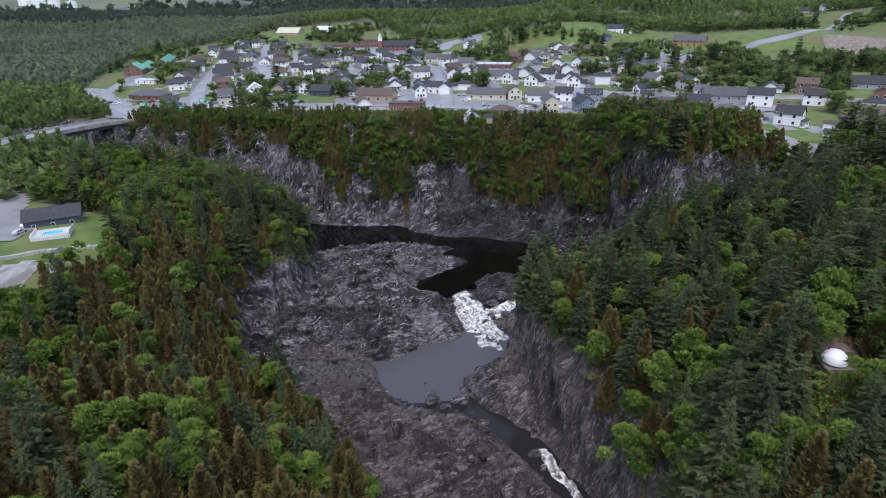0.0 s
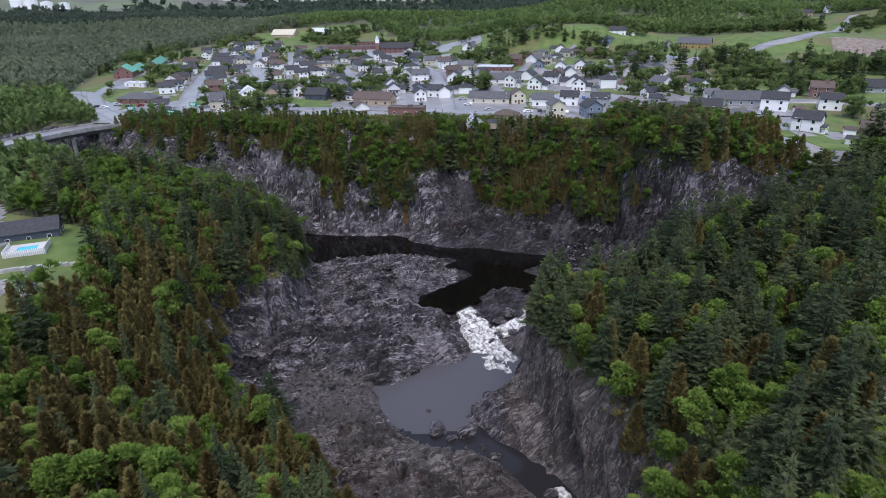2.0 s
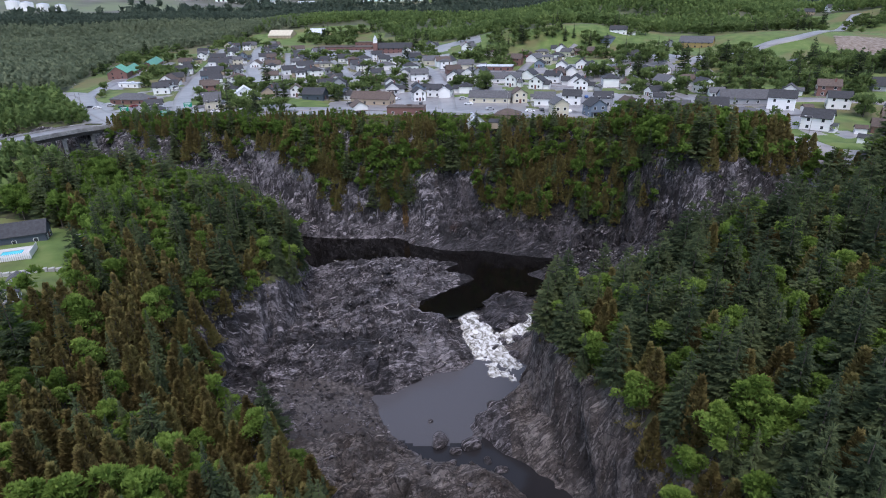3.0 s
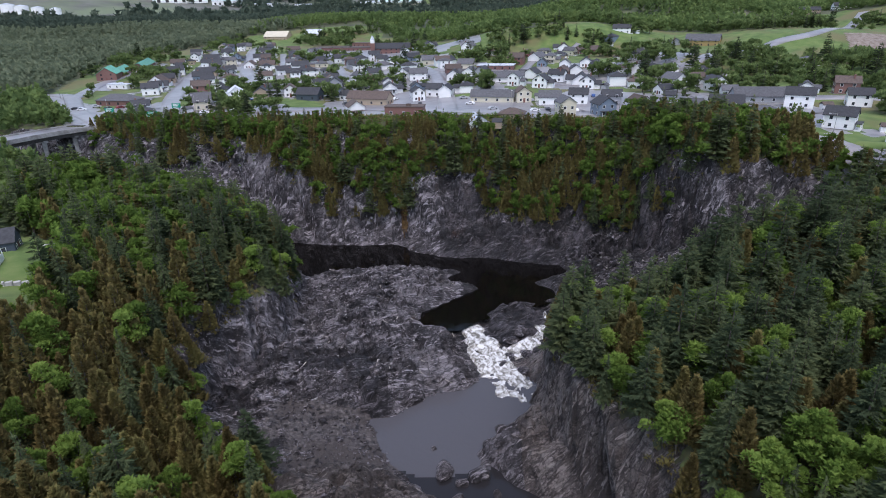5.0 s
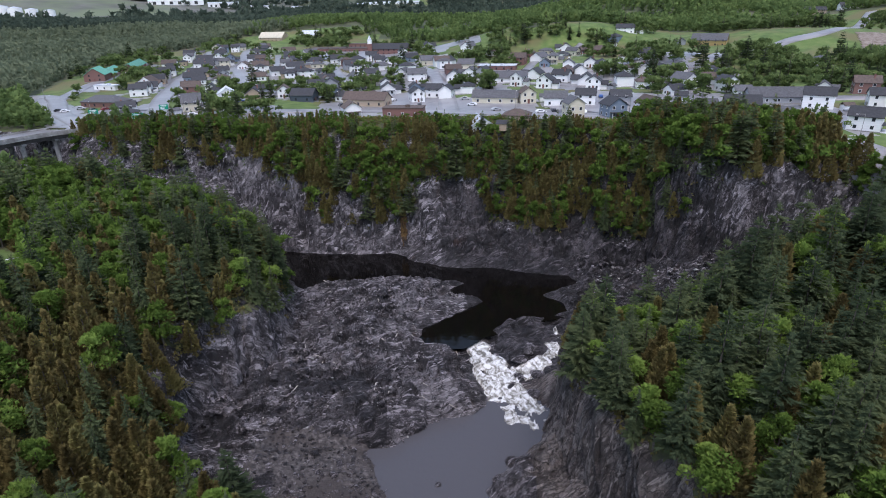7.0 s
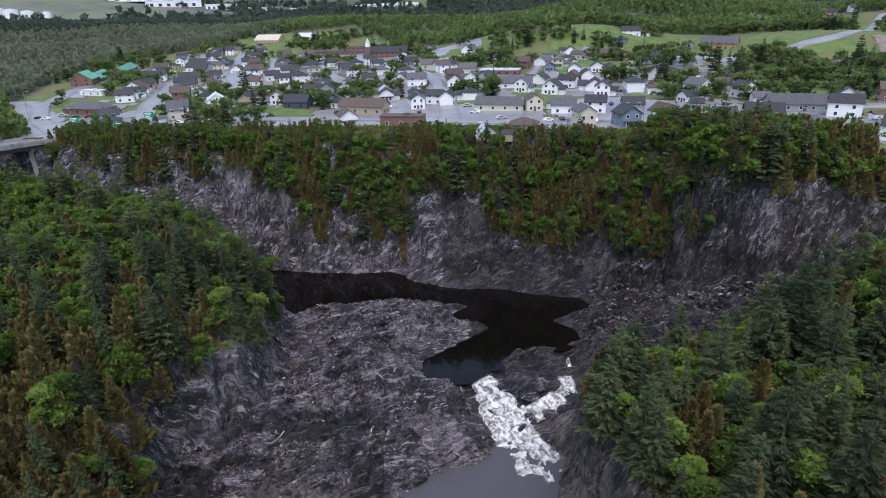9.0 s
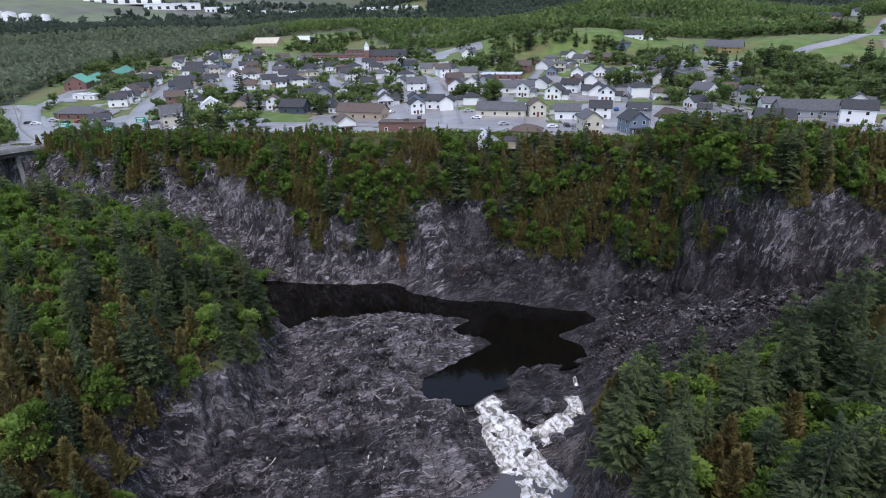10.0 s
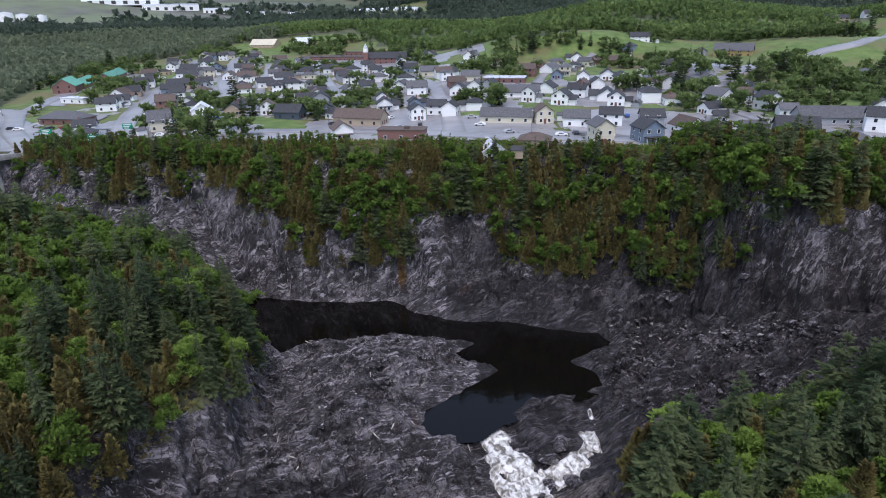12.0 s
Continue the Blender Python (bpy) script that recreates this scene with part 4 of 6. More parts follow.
WALLS = dict(white=siding("white_siding", (0.86, 0.855, 0.85)), cream=siding("cream_siding", (0.62, 0.57, 0.45)), grey=siding("grey_siding", (0.32, 0.33, 0.35)),
             blue=siding("blue_siding", (0.19, 0.24, 0.31)), brick=siding("brick_wall", (0.2, 0.1, 0.085)), tan=siding("tan_siding", (0.42, 0.33, 0.24)), yellow=siding("yellow_siding", (0.36, 0.25, 0.1)), navy=siding("navy_siding", (0.06, 0.075, 0.10)))


def shingle(name, colour):
    return shade(name, [tuple(c * 0.75 for c in colour), colour, tuple(c * 1.3 for c in colour)], 1.2, 0.8, 0.3, 5.0, per_object=0.25, depth=0.03)


ROOFS = dict(charcoal=shingle("charcoal_shingle", (0.036, 0.037, 0.042)), grey=shingle("grey_shingle", (0.085, 0.085, 0.092)), brown=shingle("brown_shingle", (0.085, 0.062, 0.052)), red=shingle("red_shingle", (0.22, 0.07, 0.05)),
             green=shingle("green_metal", (0.10, 0.30, 0.22)), pale=shingle("pale_metal", (0.5, 0.53, 0.58)), tan=shingle("tan_metal", (0.46, 0.42, 0.33)))
TRIM = shade("white_trim", [(0.7, 0.7, 0.7), (0.8, 0.8, 0.8)], 2.0, 0.5, 0.0)
PANE = shade("window_glass", [(0.02, 0.024, 0.03), (0.05, 0.055, 0.065)], 0.6, 0.08, 0.0)
CONCRETE = shade("concrete", [(0.22, 0.215, 0.205), (0.36, 0.35, 0.34)], 0.8, 0.85, 0.3, stain=(0.16, 0.15, 0.14), stain_scale=0.15)
DOOR_PAINT = shade("door_paint", [(0.12, 0.05, 0.04), (0.2, 0.08, 0.06)], 2.0, 0.5, 0.0)


def box(bm, x0, x1, y0, y1, z0, z1):
    vs = [bm.verts.new((x, y, z)) for z in (z0, z1) for y in (y0, y1) for x in (x0, x1)]
    for f in ((0, 2, 3, 1), (4, 5, 7, 6), (0, 1, 5, 4), (2, 6, 7, 3), (0, 4, 6, 2), (1, 3, 7, 5)):
        bm.faces.new([vs[i] for i in f])


def box_part(name, dims, material, parent, label=""):
    bm = bmesh.new()
    box(bm, *dims)
    return part(name, bm, material, parent, label)


def shared_window():
    """One window: a proud frame with a sunk pane, shared by all the houses."""
    bm = bmesh.new()
    rings = []
    for hx, hz, yy in ((0.6, 0.7, -0.05), (0.6, 0.7, 0.07), (0.5, 0.6, 0.07), (0.5, 0.6, -0.05)):
        rings.append([bm.verts.new((a * hx, yy, b * hz)) for a, b in ((-1, -1), (1, -1), (1, 1), (-1, 1))])
    for r0, r1 in zip(rings, rings[1:] + rings[:1]):
        for k in range(4):
            bm.faces.new((r0[k], r0[(k + 1) % 4], r1[(k + 1) % 4], r1[k]))
    bmesh.ops.recalc_face_normals(bm, faces=bm.faces)
    fr = bpy.data.meshes.new("window")
    bm.to_mesh(fr)
    bm.free()
    fr.materials.append(TRIM)
    bm = bmesh.new()
    box(bm, -0.5, 0.5, -0.05, 0.02, -0.6, 0.6)
    pn = bpy.data.meshes.new("pane")
    bm.to_mesh(pn)
    bm.free()
    pn.materials.append(PANE)
    return fr, pn


WINDOW_MESH, PANE_MESH = shared_window()


FAR_WINDOW = PANE_MESH


def add_window(parent, x, y, z, turn, sx=1.0, sz=1.0):
    way = parent.matrix_basis.to_3x3() @ Euler((0, 0, radians(turn))).to_matrix() @ Vector((0, 1, 0))
    if way.y > (0.45 if parent.location.y < 430 else -0.5):      # the sides towards the hills are plain
        return
    w = new("window", WINDOW_MESH)
    w.parent = parent
    w.matrix_basis = pose(x, y, z, 0, 0, turn) @ Matrix.Diagonal((sx, 1, sz, 1))
    if parent.location.y < 345:
        p = new("pane", PANE_MESH)
        p.parent = w
    else:
        w.data = FAR_WINDOW


def gable_roof(bm, w, d, z, rise, over=0.45, thick=0.22):
    """Two slopes along y, with eaves and a thickness."""
    hw, hd = w / 2 + over, d / 2 + over
    zb = z - over * rise / (w / 2)
    prof = [(-hw, zb), (0, z + rise), (hw, zb), (hw, zb + thick), (0, z + rise + thick * 1.15), (-hw, zb + thick)]
    a, b = [bm.verts.new((x, -hd, zz)) for x, zz in prof], [bm.verts.new((x, hd, zz)) for x, zz in prof]
    n = len(prof)
    for i in range(n):
        bm.faces.new((a[i], a[(i + 1) % n], b[(i + 1) % n], b[i]))
    bm.faces.new((a[0], a[5], a[4], a[1]))
    bm.faces.new((a[1], a[4], a[3], a[2]))
    bm.faces.new((b[0], b[1], b[4], b[5]))
    bm.faces.new((b[1], b[2], b[3], b[4]))


def hip_roof(bm, w, d, z, rise, over=0.4):
    hw, hd = w / 2 + over, d / 2 + over
    r = max(d / 2 - w / 2, 0.2)
    base = [bm.verts.new(p) for p in ((-hw, -hd, z - 0.15), (hw, -hd, z - 0.15), (hw, hd, z - 0.15), (-hw, hd, z - 0.15))]
    eave = [bm.verts.new((v.co.x, v.co.y, z + 0.08)) for v in base]
    t = [bm.verts.new((0, -r, z + rise)), bm.verts.new((0, r, z + rise))]
    bm.faces.new(base[::-1])
    for i in range(4):
        bm.faces.new((base[i], base[(i + 1) % 4], eave[(i + 1) % 4], eave[i]))
    bm.faces.new((eave[0], eave[1], t[0]))
    bm.faces.new((eave[1], eave[2], t[1], t[0]))
    bm.faces.new((eave[2], eave[3], t[1]))
    bm.faces.new((eave[3], eave[0], t[0], t[1]))


def house(x, y, turn, w, d, storeys, wall, roof, style="gable", wing=0, porch=0, name="house", label=None, chimney=0):
    """A house: walls with gables, roof slabs, foundation, windows on all sides, a door with a step; perhaps a wing, porch or chimney.
    The ridge runs along the house's own y; d is the length along it."""
    z = float(min(ground_at(x + a, y + b) for a in (-w / 2, w / 2) for b in (-d / 2, d / 2))) - 0.1
    h = 0.5 + 2.7 * storeys
    rise = w * (0.34 if style == "gable" else 0.27)
    root = new(name)
    root.matrix_basis = pose(x, y, z, 0, 0, turn)
    text = label or f"{'two-storey' if storeys > 1.4 else 'single-storey'} house with {wall} walls and {roof} {'flat' if style == 'flat' else 'pitched'} roof"
    tagged(root, text, "house", "houses of the town")
    box_part("foundation", (-w / 2 - 0.08, w / 2 + 0.08, -d / 2 - 0.08, d / 2 + 0.08, -1.5, 0.45), CONCRETE, root)
    bm = bmesh.new()
    if style == "gable":
        prof = [(-w / 2, 0.3), (w / 2, 0.3), (w / 2, h), (0, h + rise - 0.05), (-w / 2, h)]
        a, b = [bm.verts.new((px, -d / 2, pz)) for px, pz in prof], [bm.verts.new((px, d / 2, pz)) for px, pz in prof]
        for i in range(5):
            bm.faces.new((a[i], a[(i + 1) % 5], b[(i + 1) % 5], b[i]))
        bm.faces.new(a[::-1])
        bm.faces.new(b)
    else:
        box(bm, -w / 2, w / 2, -d / 2, d / 2, 0.3, h)
    bmesh.ops.recalc_face_normals(bm, faces=bm.faces)
    part("wall", bm, WALLS[wall], root)
    bm = bmesh.new()
    if style == "gable":
        gable_roof(bm, w, d, h, rise)
    elif style == "hip":
        hip_roof(bm, w, d, h, rise)
    else:
        box(bm, -w / 2 - 0.25, w / 2 + 0.25, -d / 2 - 0.25, d / 2 + 0.25, h, h + 0.35)
        box(bm, -w / 4, -w / 4 + 1.6, -d / 6, -d / 6 + 2, h + 0.35, h + 1.2)
    bmesh.ops.recalc_face_normals(bm, faces=bm.faces)
    part("roof", bm, ROOFS[roof], root)
    if wing:
        bm = bmesh.new()
        s = wing * 0.55
        box(bm, w / 2 - 0.1, w / 2 + w * 0.4, -d * 0.25, d * 0.25, 0.0, 2.9)
        part("wing_wall", bm, WALLS[wall], root)
        bm = bmesh.new()
        gable_roof(bm, d * 0.5, w * 0.5, 2.9, d * 0.5 * 0.32)
        bmesh.ops.rotate(bm, verts=bm.verts, matrix=Matrix.Rotation(radians(90), 3, "Z"))
        bmesh.ops.translate(bm, verts=bm.verts, vec=(w / 2 + w * 0.2, 0, 0))
        bmesh.ops.recalc_face_normals(bm, faces=bm.faces)
        part("wing_roof", bm, ROOFS[roof], root)
    if porch:
        bm = bmesh.new()
        box(bm, -w * 0.45, w * 0.45, -d / 2 - 2.2, -d / 2 + 0.02, 2.55, 2.75)
        part("porch_roof", bm, ROOFS[roof], root)
        box_part("porch_floor", (-w * 0.45, w * 0.45, -d / 2 - 2.1, -d / 2, -0.6, 0.35), TRIM, root)
        for px in (-w * 0.42, 0, w * 0.42):
            box_part("porch_post", (px - 0.09, px + 0.09, -d / 2 - 2.05, -d / 2 - 1.87, 0.3, 2.56), TRIM, root)
    if chimney:
        box_part("chimney", (w * 0.15, w * 0.15 + 0.7, d * 0.2, d * 0.2 + 0.7, h, h + rise + 0.9), WALLS["brick"], root)
    levels = [1.7 + 2.7 * k for k in range(max(1, int(round(storeys))))]
    for zz in levels:
        ny = max(2, int(d / 4.5))
        for k in range(ny):
            yy = -d / 2 + d * (k + 0.5) / ny
            add_window(root, -w / 2 - 0.01, yy, zz, 90)
            add_window(root, w / 2 + 0.01, yy, zz, -90)
        for k in (-1, 1):
            add_window(root, k * w * 0.24, -d / 2 - 0.01, zz, 180)
    dr = box_part("door", (-0.5, 0.5, -d / 2 - 0.06, -d / 2 + 0.02, 0.35, 2.45), DOOR_PAINT, root)
    box_part("step", (-0.8, 0.8, -d / 2 - 1.3, -d / 2 - 0.08, -0.8, 0.3), CONCRETE, root)
    return root


PALETTE = [("white", "charcoal"), ("white", "charcoal"), ("white", "brown"), ("tan", "charcoal"), ("white", "charcoal"), ("white", "grey"), ("white", "grey"), ("cream", "grey"), ("grey", "charcoal"), ("white", "brown"), ("white", "charcoal"), ("blue", "charcoal"), ("brick", "brown"), ("white", "charcoal")]
HOUSE_PLACES = []


def row(places, base_turn, jitter=12):
    """Houses of one street: x, y, length, storeys. Colours and turn follow from the place."""
    for x, y, size, storeys in places:
        r = random.Random(int(x * 31 + y * 17))
        wall, roof = PALETTE[r.randrange(len(PALETTE))]
        turn = base_turn + r.uniform(-jitter, jitter) + r.choice((0, 90, 90))
        w = min(8.5, size * 0.78)
        house(x, y, turn, w, max(size, w + 0.5), storeys, wall, roof, r.choice(("gable", "gable", "gable", "hip")), r.random() < 0.35, r.random() < 0.3, chimney=r.random() < 0.4)
        HOUSE_PLACES.append((x, y, size))


def one(x, y, turn, w, d, storeys, wall, roof, style="gable", **more):
    HOUSE_PLACES.append((x, y, max(w, d)))
    return house(x, y, turn, w, d, storeys, wall, roof, style, **more)


# along the rim and the square
one(-119, 353, 20, 8.5, 10, 1.5, "white", "pale", porch=1, label="white house with pale blue metal roof and porch")
one(-142, 366, 10, 7, 11, 1, "brick", "brown", "hip")
one(-82, 360, 80, 8.5, 12, 1.2, "navy", "charcoal", wing=1)
one(-62, 362, 60, 6, 7, 1, "white", "charcoal")
one(-50, 309, 20, 7, 8, 1.4, "white", "brown", porch=1, label="white steep-roofed house with brown roof at the rim")
one(-27, 304, 82, 7, 17, 1.3, "brick", "brown", "flat", label="long low brown brick building at the rim")
one(-24, 352, 15, 6.5, 8, 1.7, "white", "charcoal")
one(-15, 361, 75, 7, 8, 1.5, "white", "charcoal", wing=1)
one(-44, 399, 10, 6, 7, 1.4, "white", "charcoal")
one(19, 290, 75, 8, 10.5, 1, "tan", "brown", "hip", label="low house with brown hipped roof at the rim")
one(14, 334, 78, 8, 21, 1, "cream", "grey", "gable", label="long single-storey shop with grey roof")
one(28, 330, 5, 7, 8, 1.7, "cream", "brown")
one(40, 323, 80, 7.5, 10, 1.3, "white", "grey", wing=1)
one(53, 321, 75, 7, 8.5, 1.7, "white", "charcoal")
one(41, 289, 8, 6.5, 8, 2.2, "cream", "grey", label="tall cream house with steep grey gable")
one(57, 290, 12, 7.5, 8.5, 1.8, "blue", "charcoal", porch=1)
one(67, 316, 80, 7, 8.5, 1.5, "grey", "charcoal")
one(77, 306, 15, 8.5, 10, 1.1, "white", "brown", porch=1)
one(95, 320, 70, 4.5, 5, 1, "grey", "charcoal")
one(127, 347, 10, 7, 9, 1.8, "white", "charcoal")
one(128, 333, 80, 6, 7, 1, "white", "grey")
one(137, 316, 80, 10, 28, 1, "grey", "grey", label="long single-storey building with grey roof")
one(143, 299, 60, 8, 11, 2, "white", "charcoal", label="large two-storey white house with charcoal roof")
one(110, 295, 70, 9, 13, 1.6, "navy", "charcoal", wing=1)
one(119, 281, 65, 8.5, 13, 1, "tan", "grey", "hip")
one(104, 243, 30, 7, 8, 1, "white", "pale", label="white garage with pale roof near the rim")
one(131, 216, 60, 8, 10, 1.5, "tan", "grey", wing=1)
one(151, 234, 55, 8, 11, 1, "white", "charcoal")
one(177, 270, 60, 9, 14, 1, "tan", "brown")
one(215, 331, 70, 10, 20, 1, "grey", "charcoal")
one(139, 205, 40, 8, 10, 1.3, "navy", "charcoal")
one(138, 262, 50, 8, 10, 1.8, "white", "charcoal", porch=1)
one(160, 255, 60, 7, 9, 1, "brick", "brown")
row([(-9, 354, 8, 1.6), (2, 363, 9, 1.3), (6, 420, 11, 1), (13, 416, 10, 1.4), (43, 410, 12, 1), (61, 410, 12, 1.3), (70, 414, 9, 1.4), (85, 421, 10, 1.6), (83, 368, 11, 1.8), (66, 378, 14, 1), (90, 358, 9, 1.2),
     (95, 406, 9, 1.5), (105, 401, 9, 1.5), (113, 399, 11, 1), (122, 398, 10, 1.2), (124, 370, 13, 1), (136, 379, 9, 1), (112, 438, 12, 1.5)], 75)
row([(55, 473, 14, 1), (51, 503, 15, 1), (-8, 483, 10, 1), (27, 523, 12, 1.3), (9, 554, 12, 1.4), (83, 527, 14, 1), (164, 508, 7, 1), (122, 535, 13, 1.5), (135, 554, 14, 1.5), (303, 602, 18, 1),
     (346, 660, 18, 1.5), (267, 641, 15, 1), (372, 650, 18, 1.4), (119, 700, 13, 1), (200, 395, 12, 1)], 70)
row([(-200, 438, 11, 1.4), (-234, 547, 11, 1.8), (-222, 514, 8, 1), (-163, 412, 8, 1.2), (-148, 407, 7, 1), (-187, 487, 14, 1.2), (-180, 462, 13, 1.2), (-212, 560, 14, 1.3), (-224, 596, 14, 1.4), (-247, 690, 17, 1.3),
     (-222, 682, 14, 1.2), (-175, 586, 15, 1.4), (-148, 508, 12, 1.4), (-170, 536, 12, 1), (-126, 473, 10, 1.3), (-104, 461, 10, 1.5), (-145, 572, 13, 1), (-118, 491, 12, 1.2)], 15)
row([(-97, 420, 7, 1.4), (-110, 387, 8, 1.2), (-27, 616, 15, 1.2), (-22, 490, 12, 1.2), (-55, 476, 13, 1.2), (-27, 418, 11, 1.5), (-57, 437, 9, 1.4), (-66, 431, 9, 1.3), (-77, 486, 10, 1.4), (-79, 533, 12, 1.2),
     (-96, 540, 11, 1.2), (-100, 580, 12, 1.2), (-135, 620, 12, 1.2), (-160, 640, 12, 1.2), (-190, 640, 13, 1.2), (-110, 515, 10, 1.3), (-35, 455, 10, 1.2), (-85, 405, 9, 1.3)], 20)
# larger buildings
one(-48, 346, 72, 9, 22, 1.2, "tan", "brown", wing=1, label="large restaurant with orange-brown walls and brown roof", name="restaurant")
one(-188, 366, 78, 11, 22, 1, "brick", "grey", "hip", name="restaurant", label="low brick restaurant with broad grey roof")
one(-223, 432, 72, 6, 17, 1, "white", "pale", "flat", name="shop", label="low white shop with flat roof")
one(-256, 480, 18, 13, 22, 1.6, "brick", "green", name="market_hall", label="red brick market hall with green metal roof")
one(-262, 508, 18, 10, 36, 1, "brick", "green", name="market_hall", label="long red brick wing with green metal roof")
one(-270, 560, 18, 10, 60, 1, "brick", "green", name="market_hall", label="long shed with pale green metal roof")
one(25, 393, 82, 9, 22, 1, "white", "grey", wing=1)
one(24, 446, 78, 13, 24, 1, "brick", "pale", "flat", name="shop", label="red shop with flat white roof")
one(100, 511, 75, 11, 27, 1, "brick", "brown", "hip", name="shop", label="long low brick building with brown roof")
one(178, 493, 60, 12, 23, 1.5, "yellow", "grey", wing=1, label="large yellow and brown house with grey roof")
one(-115, 664, 80, 24, 62, 1.2, "brick", "brown", "flat", name="school", label="wide brown brick school with flat roof")
one(-90, 700, 80, 16, 40, 1.2, "brick", "brown", "flat", name="school", label="back wing of the brown brick school")
one(-218, 800, 75, 17, 31, 1.6, "tan", "tan", name="arena", label="beige hall with long tan metal roof")
one(-173, 800, 75, 13, 20, 1.4, "white", "pale", name="hall", label="white hall with arched roof")
one(262, 945, 84, 22, 95, 1.4, "white", "pale", "flat", name="mall", label="long low white shopping row with flat roofs")
one(352, 925, 84, 22, 70, 1.4, "tan", "pale", "flat", name="mall", label="long low beige shopping row with flat roofs")


def infill(line, gap, off, limit_y):
    """More houses along both sides of a street, where there is still room."""
    r = random.Random(int(line[0][0] * 7 + 3))
    for (ax, ay), (bx, by) in zip(line, line[1:]):
        length = math.hypot(bx - ax, by - ay)
        for k in range(int(length / gap)):
            for side in (-1, 1):
                t = (k + 0.5) * gap / length
                x = ax + (bx - ax) * t + side * off * (by - ay) / length + r.uniform(-2, 2)
                y = ay + (by - ay) * t - side * off * (bx - ax) / length + r.uniform(-2, 2)
                size = r.uniform(7.5, 10.5)
                if y > limit_y or any(math.hypot(x - hx, y - hy) < 0.5 * (size + hs) + 2.5 for hx, hy, hs in HOUSE_PLACES):
                    continue
                here = (np.array([x]), np.array([y]))
                if polygon_distance(*here, TOWN)[0] > -6 or any(line_distance(*here, o)[0] < 0.5 * size + 4 for o in ROAD_LINES) or any(polygon_distance(*here, q)[0] < 2 for q in PAVED):
                    continue
                row([(x, y, size, r.choice((1, 1.2, 1.5, 1.8)))], math.degrees(math.atan2(by - ay, bx - ax)) - 90, 4)


infill(ROADS["upper"][0], 12.5, 13.5, 690)
infill(ROADS["back"][0], 12.5, 13.5, 700)
infill(ROADS["hill"][0], 13, 11, 620)
infill(ROADS["elm"][0], 13, 11, 640)
infill(ROADS["orchard"][0], 13, 11, 600)
infill(ROADS["lane"][0], 15, 12, 560)
infill(ROADS["square"][0][2:], 15, 13, 600)
infill(ROADS["cross"][0][:5], 16, 13, 560)
infill(ROADS["service"][0], 15, 12, 560)
infill(ROADS["middle"][0], 16, 12, 560)


# ---------------------------------------------------------------- trees in the town and the woods beyond
def off_roads(X, Y, gap):
    ok = np.ones(X.shape, bool)
    for pts in ROAD_LINES:
        ok &= line_distance(X, Y, pts) > gap
    for hx, hy, size in HOUSE_PLACES:
        ok &= np.hypot(X - hx, Y - hy) > 0.5 * size + 2.0
    for poly in PAVED:
        ok &= polygon_distance(X, Y, poly) > 1.5
    return ok


GROVE = [(168, 335), (240, 318), (290, 400), (240, 412), (180, 405)]
FIELDS = [[(185, 418), (240, 424), (330, 412), (352, 480), (300, 535), (215, 470)], [(-60, 760), (60, 740), (70, 800), (-50, 830)], [(130, 420), (180, 440), (200, 480), (130, 480)],
          [(165, 270), (230, 250), (260, 330), (190, 320)], [(170, 890), (390, 870), (400, 965), (180, 990)]]


def town_trees(X, Y, Z):
    ok = (polygon_distance(X, Y, TOWN) < -1) & off_roads(X, Y, 5.5)
    for f in FIELDS:
        ok &= polygon_distance(X, Y, f) > 0
    return ok & ((fbm(X / 35, Y / 35, 3, 97) > 0.12) | (polygon_distance(X, Y, GROVE) < 0))


TOWN_TREES = wood(-330, 400, 205, 800, 7.2, town_trees, lambda X, Y: dict(maple=0.78, spruce=0.17, pine=0.05), (0.6, 1.15))
SPECIES["maple"].update(foliage=GARDEN, light=[broad_crown(8.5, 3.6, 330, s, 14, 1.1, 0.18) for s in (14, 15, 16)])
SPECIES["spruce"].update(light=[conifer_crown(11, 2.4, 13, 8, s, bare=0.04, fat=1.7) for s in (17, 18)])
for kind in ("maple", "spruce", "pine"):
    wood_mass(kind + "_garden", kind, [t[1:] for t in TOWN_TREES if t[0] == kind], "scattered " + kind + " trees in the gardens of the town")


def far_wood(name, x0, x1, y0, y1, gap, test, foliage, size, quads, label, seed, squat=1.0):
    """Woods too far off to count: every crown a handful of large leaf clumps."""
    r = np.random.default_rng(seed)
    X, Y = np.meshgrid(np.arange(x0, x1, gap), np.arange(y0, y1, gap))
    X, Y = X.ravel() + r.uniform(-0.5, 0.5, X.size) * gap, Y.ravel() + r.uniform(-0.5, 0.5, X.size) * gap
    ok = test(X, Y)
    X, Y = X[ok], Y[ok]
    Z = land(X, Y, False)
    n = len(X)
    if not n:
        return
    rad, tall = size * r.uniform(0.7, 1.25, n), size * r.uniform(2.0, 3.6, n) * squat
    u = r.random((n, quads))
    a = r.uniform(0, 2 * math.pi, (n, quads))
    prof = np.sqrt(np.clip(1 - u ** 1.6, 0.02, 1)) * r.uniform(0.6, 1.0, (n, quads))
    cx = X[:, None] + np.cos(a) * prof * rad[:, None]
    cy = Y[:, None] + np.sin(a) * prof * rad[:, None]
    cz = Z[:, None] + tall[:, None] * (0.15 + 0.85 * u)
    c = np.stack([cx, cy, cz], -1).reshape(-1, 3)
    o = np.stack([np.cos(a), np.sin(a), 0.5 + u], -1).reshape(-1, 3)
    v, f = leaf_quads(c, o, np.full(len(c), size * 0.68), 0.2, seed, 1.2)
    ob = mesh_object(name, v, f, [foliage])
    tagged(ob, label, "trees", kind="stuff")


